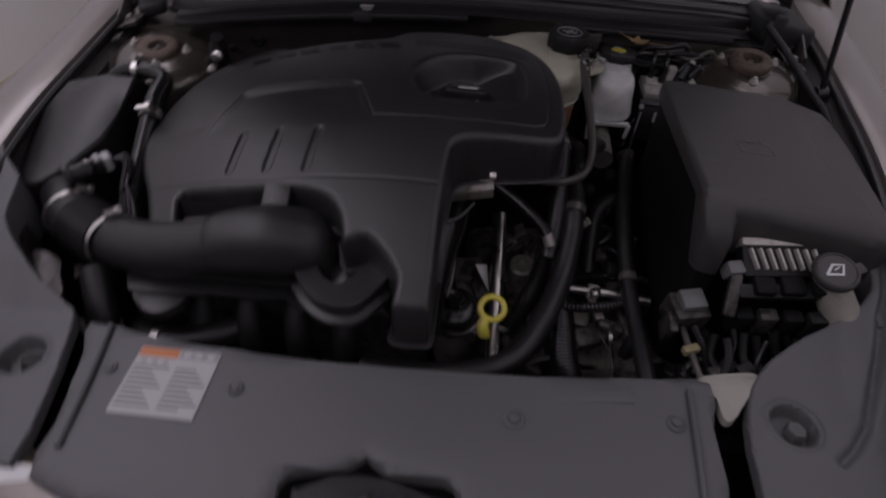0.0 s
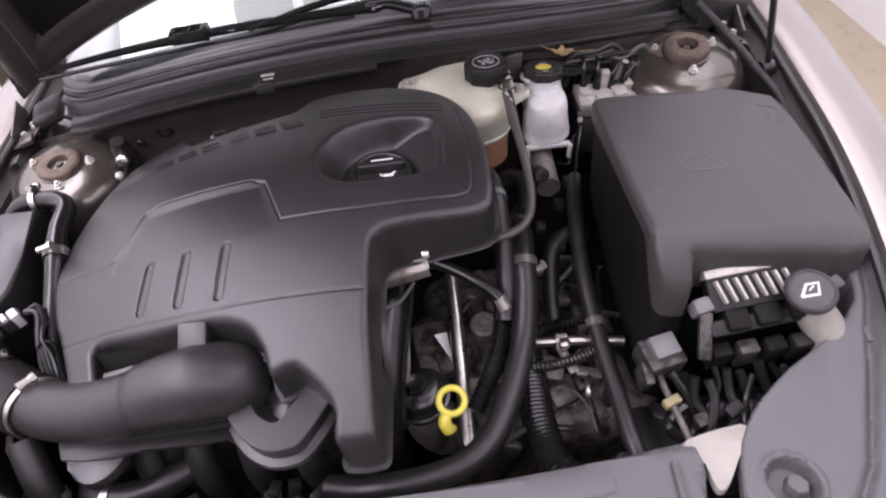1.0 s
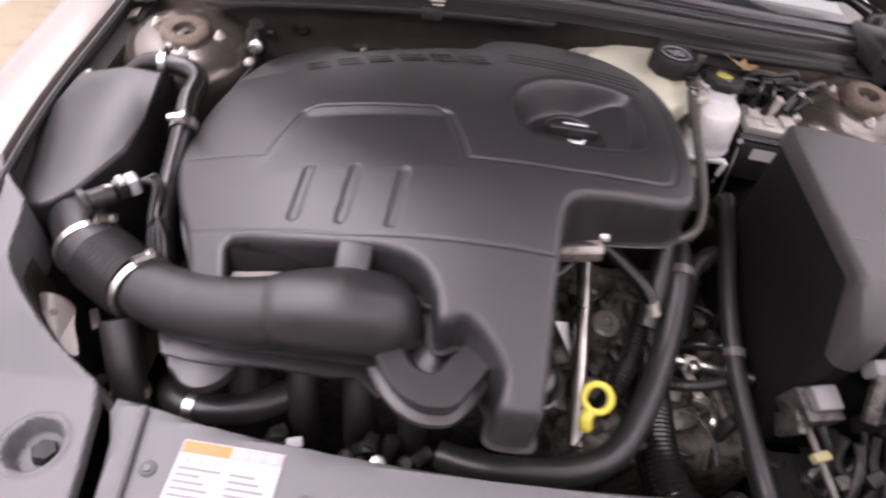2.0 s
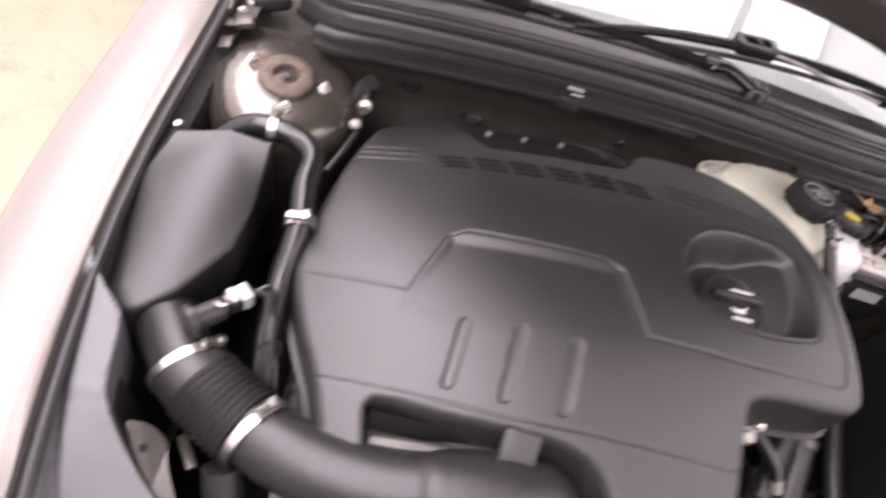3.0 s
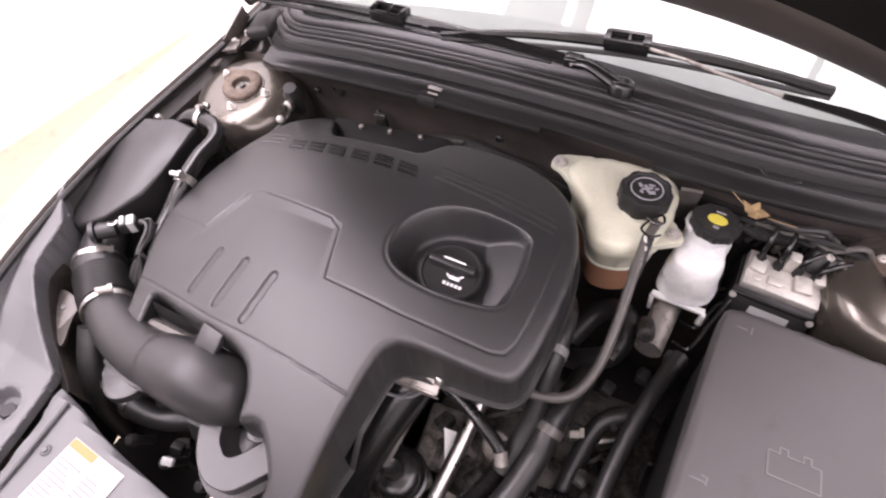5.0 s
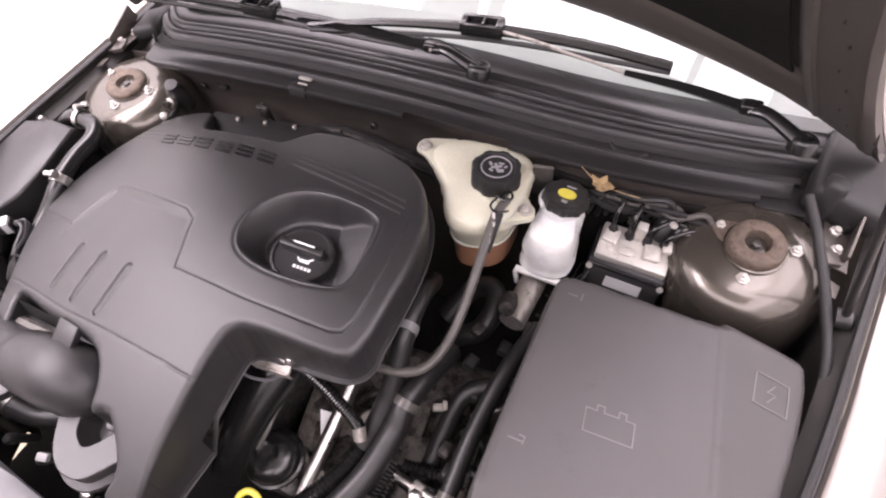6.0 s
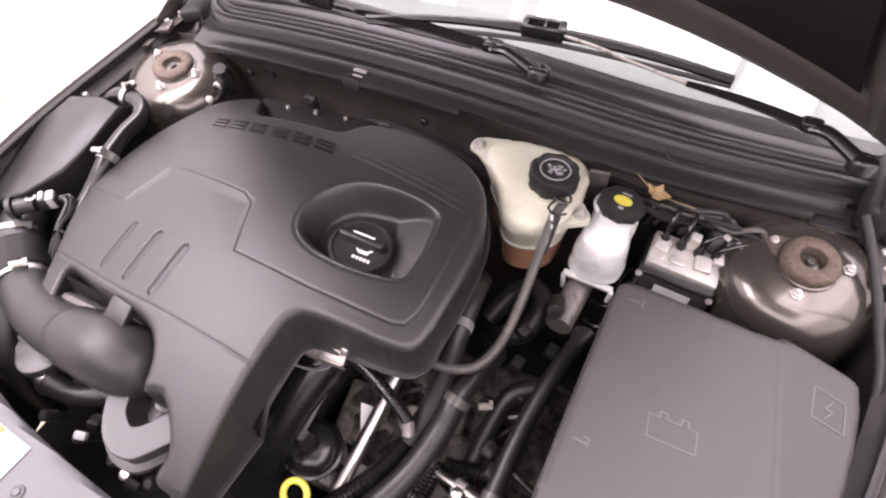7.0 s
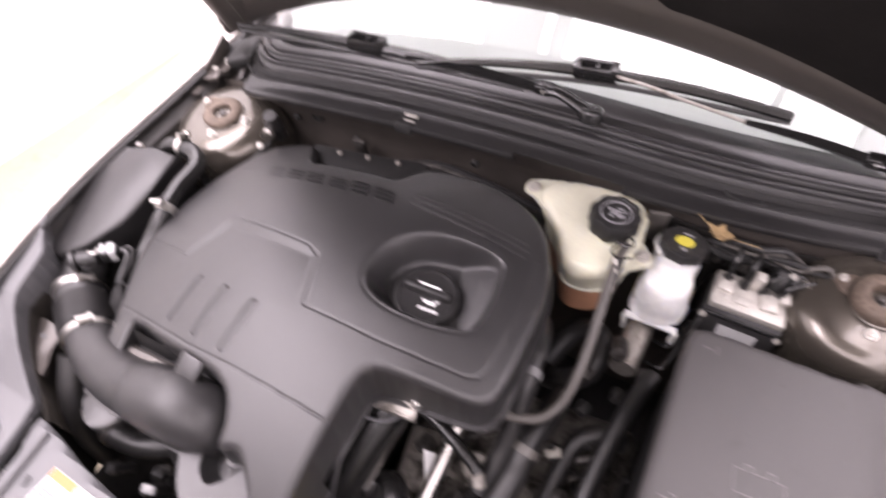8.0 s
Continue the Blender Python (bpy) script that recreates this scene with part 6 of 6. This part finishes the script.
# ---- hoses and looms in the gap beside the engine ----
def loom(name, label, points, r, ribs=0.0, mat=RUBBER, category="hose", sides=14, bands=()):
    t = thing(name, label, category, points[len(points) // 2])
    part("hose", tube(points, r, sides, 8, ribs, 0.006 if ribs else 0), mat, t)
    for at, along, mt in bands:
        a = Vector(along).normalized()
        mm = Matrix.Translation(at) @ a.to_track_quat("Z", "Y").to_matrix().to_4x4()
        part("band", lathe([(r, -0.006), (r + 0.0018, -0.006), (r + 0.0018, 0.006), (r, 0.006), (r, -0.006)], mm, 24), mt, t, "pale band")
    return t


loom("radiator_hose", "thick black rubber radiator hose", [(0.228, 0.720, 0.78), (0.224, 0.665, 0.812), (0.217, 0.616, 0.818), (0.214, 0.575, 0.795), (0.198, 0.510, 0.765), (0.167, 0.438, 0.750), (0.127, 0.378, 0.742), (0.07, 0.350, 0.738), (-0.02, 0.345, 0.733), (-0.08, 0.36, 0.72)], 0.0175, bands=(((0.2175, 0.612, 0.817), (-0.12, -0.8, -0.3), GREY_RUBBER),))
loom("heater_hose", "black hose with a pale band", [(0.165, 0.80, 0.82), (0.183, 0.735, 0.885), (0.190, 0.680, 0.886), (0.192, 0.640, 0.85), (0.190, 0.60, 0.81), (0.180, 0.55, 0.77)], 0.0145, bands=(((0.1895, 0.682, 0.8865), (0.1, -1, -0.1), MID_GREY),))
loom("lower_hose", "thick ribbed black lower hose", [(0.205, 0.560, 0.70), (0.205, 0.480, 0.695), (0.206, 0.410, 0.690), (0.222, 0.355, 0.685), (0.27, 0.315, 0.68)], 0.025, 0.0018, GLOSS_RUBBER)
loom("wiring_loom", "corrugated black wiring loom", [(0.180, 0.585, 0.770), (0.175, 0.555, 0.755), (0.162, 0.515, 0.742), (0.142, 0.475, 0.735), (0.118, 0.44, 0.72)], 0.0150, 0.0030, GLOSS_RUBBER, category="wiring")
loom("battery_loom", "thick black loom beside the fuse box", [(0.335, 0.80, 0.80), (0.318, 0.72, 0.80), (0.308, 0.63, 0.775), (0.308, 0.53, 0.745), (0.312, 0.44, 0.730), (0.314, 0.36, 0.725), (0.325, 0.33, 0.71)], 0.0125, category="wiring", bands=(((0.308, 0.54, 0.748), (0.0, -1, -0.3), GREY_RUBBER),))
loom("looped_hose", "thick black hose looped behind the engine", [(0.18, 0.80, 0.72), (0.205, 0.845, 0.755), (0.238, 0.850, 0.775), (0.256, 0.825, 0.772), (0.248, 0.785, 0.755), (0.215, 0.770, 0.735), (0.19, 0.78, 0.70)], 0.017)
loom("cross_loom", "thin ribbed loom across the gearbox", [(0.20, 0.50, 0.715), (0.235, 0.495, 0.722), (0.27, 0.50, 0.722), (0.30, 0.51, 0.72)], 0.0085, 0.0015, category="wiring")
loom("bent_hose", "black hose bent over the gearbox", [(0.33, 0.70, 0.76), (0.30, 0.695, 0.775), (0.272, 0.672, 0.765), (0.262, 0.63, 0.735), (0.258, 0.58, 0.70)], 0.0135)
loom("wing_cable", "black cable along the inner wing", [(0.612, 1.060, 0.940), (0.640, 1.010, 0.915), (0.672, 0.930, 0.880), (0.688, 0.84, 0.855), (0.68, 0.76, 0.79)], 0.0070, mat=DARK, category="cable")
plug = thing("sensor_plug", "small tan sensor plug on the gearbox", "plug", (0.245, 0.64, 0.75))
part("plug", block((0.018, 0.011, 0.012), pose(0.246, 0.643, 0.762, 20, 10, 30), bevel=0.003), OFF_WHITE, plug)
part("latch", block((0.007, 0.014, 0.006), pose(0.254, 0.648, 0.766, 20, 10, 30), bevel=0.002), OFF_WHITE, plug)
part("collar", lathe([(0.011, -0.02), (0.011, 0.004), (0, 0.004)], pose(0.246, 0.650, 0.752, 30), 12), DARK, plug)
loom("lower_intake_hose", "thick black hose below the intake pipe", [(-0.40, 0.46, 0.66), (-0.42, 0.41, 0.70), (-0.38, 0.385, 0.71), (-0.31, 0.395, 0.715), (-0.26, 0.43, 0.71)], 0.020, bands=(((-0.38, 0.385, 0.71), (1, -0.1, 0.1), ZINC),))
loom("drain_hose", "black drain hose beside the headlamp panel", [(-0.47, 0.44, 0.80), (-0.455, 0.40, 0.76), (-0.445, 0.37, 0.70), (-0.44, 0.36, 0.60)], 0.020, bands=(((-0.4505, 0.386, 0.732), (0.17, -0.48, -0.86), ALU),))
selector = thing("gear_selector", "silver selector lever and cable on the gearbox", "lever", (0.27, 0.50, 0.70))
part("cable", tube([(0.205, 0.548, 0.708), (0.262, 0.540, 0.712), (0.300, 0.536, 0.712), (0.350, 0.528, 0.710)], 0.0075, 12), ZINC, selector, "silver cable end")
part("boot", tube([(0.228, 0.562, 0.716), (0.270, 0.568, 0.718), (0.316, 0.574, 0.716)], 0.009, 12, 8, ribs=0.0022, rib_step=0.006), GLOSS_RUBBER, selector, "ribbed rubber boot")
part("lever", block((0.014, 0.05, 0.006), pose(0.262, 0.512, 0.706, 0, 0, 15), bevel=0.002), ALU, selector)
part("collar", tube([(0.252, 0.541, 0.712), (0.268, 0.539, 0.712)], 0.0115, 10, 2), ALU_CLEAN, selector)
part("nut", lathe([(0.009, 0), (0.009, 0.009), (0.005, 0.011), (0, 0.011)], pose(0.262, 0.531, 0.714), 6), ZINC, selector)
hook = thing("wire_loop", "thin pale wire loop on the gearbox", "wire", (0.25, 0.46, 0.70))
part("wire", tube([(0.222, 0.462, 0.690), (0.242, 0.468, 0.702), (0.262, 0.458, 0.704), (0.276, 0.432, 0.700), (0.280, 0.402, 0.690)], 0.0013, 8), ALU_DARK, hook)

random.seed(11)
clutter = thing("gearbox_fittings", "dark plugs, pipes and brackets on the gearbox", "fittings", (0.25, 0.48, 0.62))
for k in range(18):
    x, y = 0.13 + 0.27 * random.random(), 0.36 + 0.36 * random.random()
    z = 0.655 + 0.03 * random.random()
    w, l, h = 0.015 + 0.025 * random.random(), 0.015 + 0.03 * random.random(), 0.02 + 0.03 * random.random()
    part("fitting", block((w, l, h), pose(x, y, z, random.uniform(-25, 25), random.uniform(-25, 25), random.uniform(0, 90)), bevel=0.004), random.choice([DARK, BLACK, DARK, ALU_DARK, ALU]), clutter)
for k in range(12):
    x, y = 0.13 + 0.25 * random.random(), 0.36 + 0.34 * random.random()
    pts = [(x, y, 0.62), (x + random.uniform(-0.03, 0.03), y + random.uniform(-0.03, 0.03), 0.69 + 0.02 * random.random()), (x + random.uniform(-0.08, 0.08), y + random.uniform(-0.08, 0.08), 0.68), (x + random.uniform(-0.1, 0.1), y + random.uniform(-0.1, 0.1), 0.60)]
    part("small_pipe", tube(pts, random.uniform(0.003, 0.006), 8), random.choice([BLACK, RUBBER, ALU_DARK, ZINC]), clutter)
front = thing("injector_fittings", "dark injectors and connectors below the intake pipe", "fittings", (-0.22, 0.36, 0.70))
for k in range(12):
    x, y = -0.36 + 0.36 * random.random(), 0.325 + 0.06 * random.random()
    part("fitting", block((0.014 + 0.016 * random.random(), 0.016, 0.025 + 0.03 * random.random()), pose(x, y, 0.66 + 0.04 * random.random(), random.uniform(-25, 25), random.uniform(-25, 25), random.uniform(0, 90)), bevel=0.003), random.choice([DARK, BLACK, DARK, ALU_DARK]), front)
part("pale_plug", block((0.018, 0.012, 0.010), pose(-0.247, 0.345, 0.740, 20, 0, 15), bevel=0.002), LABEL, front, "white connector tag")
part("bolt", lathe([(0.008, 0), (0.008, 0.008), (0.0, 0.01)], pose(-0.15, 0.335, 0.735, 10), 8), ZINC, front)
for k in range(4):
    x = -0.33 + 0.07 * k
    part("injector", lathe([(0.007, -0.03), (0.007, 0.01), (0.009, 0.012), (0.009, 0.026), (0.006, 0.030), (0.0, 0.030)], pose(x, 0.350, 0.705, 20, 5), 12), BLACK, front)

harness = thing("sensor_harness", "thin black wires tied beside the engine cover", "wiring", (-0.47, 0.60, 0.84))
for k in range(4):
    o = 0.006 * k
    part("wire", tube([(-0.492 + o * 0.3, 0.600, 0.866), (-0.476 + o * 0.4, 0.612, 0.868 - o), (-0.468 + o * 0.3, 0.585 - o, 0.850), (-0.468 + o, 0.545, 0.832), (-0.456 + o, 0.505, 0.800), (-0.452 + o, 0.470, 0.740)], 0.0026, 6), RUBBER if k % 2 else BLACK, harness)
for y, z in ((0.556, 0.838), (0.515, 0.808)):
    part("tie", lathe([(0.011, -0.003), (0.012, -0.003), (0.012, 0.003), (0.011, 0.003), (0.011, -0.003)], pose(-0.458, y, z, 60, 0, 10), 14), DARK, harness, "black cable tie")
rear = thing("rear_pipes", "dark metal pipes and brackets behind the engine", "pipes", (0.10, 0.93, 0.84))
for k in range(5):
    o = 0.02 * k
    part("pipe", tube([(-0.34 + o, 0.99, 0.80), (-0.20 + o, 0.985 + 0.004 * k, 0.835 + 0.006 * k), (-0.02 + o, 0.975, 0.850 + 0.004 * k), (0.08 + o * 0.5, 0.985, 0.83), (0.12, 0.99, 0.78)], 0.0045 + 0.001 * (k % 3), 8), (BLACK, ALU_DARK, RUBBER, ALU_DARK, BLACK)[k], rear)
for x in (-0.28, -0.12, 0.02):
    part("bracket", block((0.024, 0.008, 0.040), pose(x, 0.992, 0.846, 8, 0, 10), bevel=0.002), ALU_DARK, rear)

random.seed(23)
front_loom = thing("front_wiring", "tangled black wires and plugs below the control module", "wiring", (0.43, 0.39, 0.72))
for k in range(11):
    x, y = 0.375 + 0.014 * k, 0.43 - 0.006 * (k % 4)
    pts = [(x, y, 0.775), (x + random.uniform(-0.015, 0.015), y - 0.02, 0.745 + random.uniform(-0.01, 0.015)), (x + random.uniform(-0.03, 0.03), y - 0.05, 0.735 + random.uniform(-0.015, 0.015)), (x + random.uniform(-0.04, 0.02), y - 0.085, 0.70), (x + random.uniform(-0.04, 0.02), y - 0.10, 0.64)]
    part("wire", tube(pts, random.uniform(0.003, 0.008), 8), random.choice([BLACK, RUBBER, DARK, GLOSS_RUBBER]), front_loom)
for k in range(7):
    part("plug", block((0.020 + 0.008 * random.random(), 0.018, 0.026), pose(0.38 + 0.022 * k, 0.375 + 0.03 * random.random(), 0.715 + 0.03 * random.random(), random.uniform(-30, 30), random.uniform(-20, 20), random.uniform(0, 90)), bevel=0.004), random.choice([DARK, BLACK, ALU_DARK]), front_loom)
part("tray", block((0.22, 0.14, 0.01), pose(0.45, 0.38, 0.655, 4, 0, 3), bevel=0.003), DARK, front_loom, "dirty black tray")

gap_bits = thing("gap_fittings", "small clips and plugs on the hoses beside the engine", "fittings", (0.27, 0.66, 0.74))
for x, y, z, mat in ((0.262, 0.72, 0.775, DARK), (0.285, 0.68, 0.770, BLACK), (0.300, 0.755, 0.785, DARK), (0.248, 0.775, 0.770, ALU_DARK), (0.325, 0.79, 0.80, BLACK), (0.275, 0.60, 0.735, ALU_DARK), (0.292, 0.575, 0.730, BLACK)):
    part("clip", block((0.022, 0.018, 0.016), pose(x, y, z, 12, 8, 30 + 200 * x), bevel=0.004), mat, gap_bits)
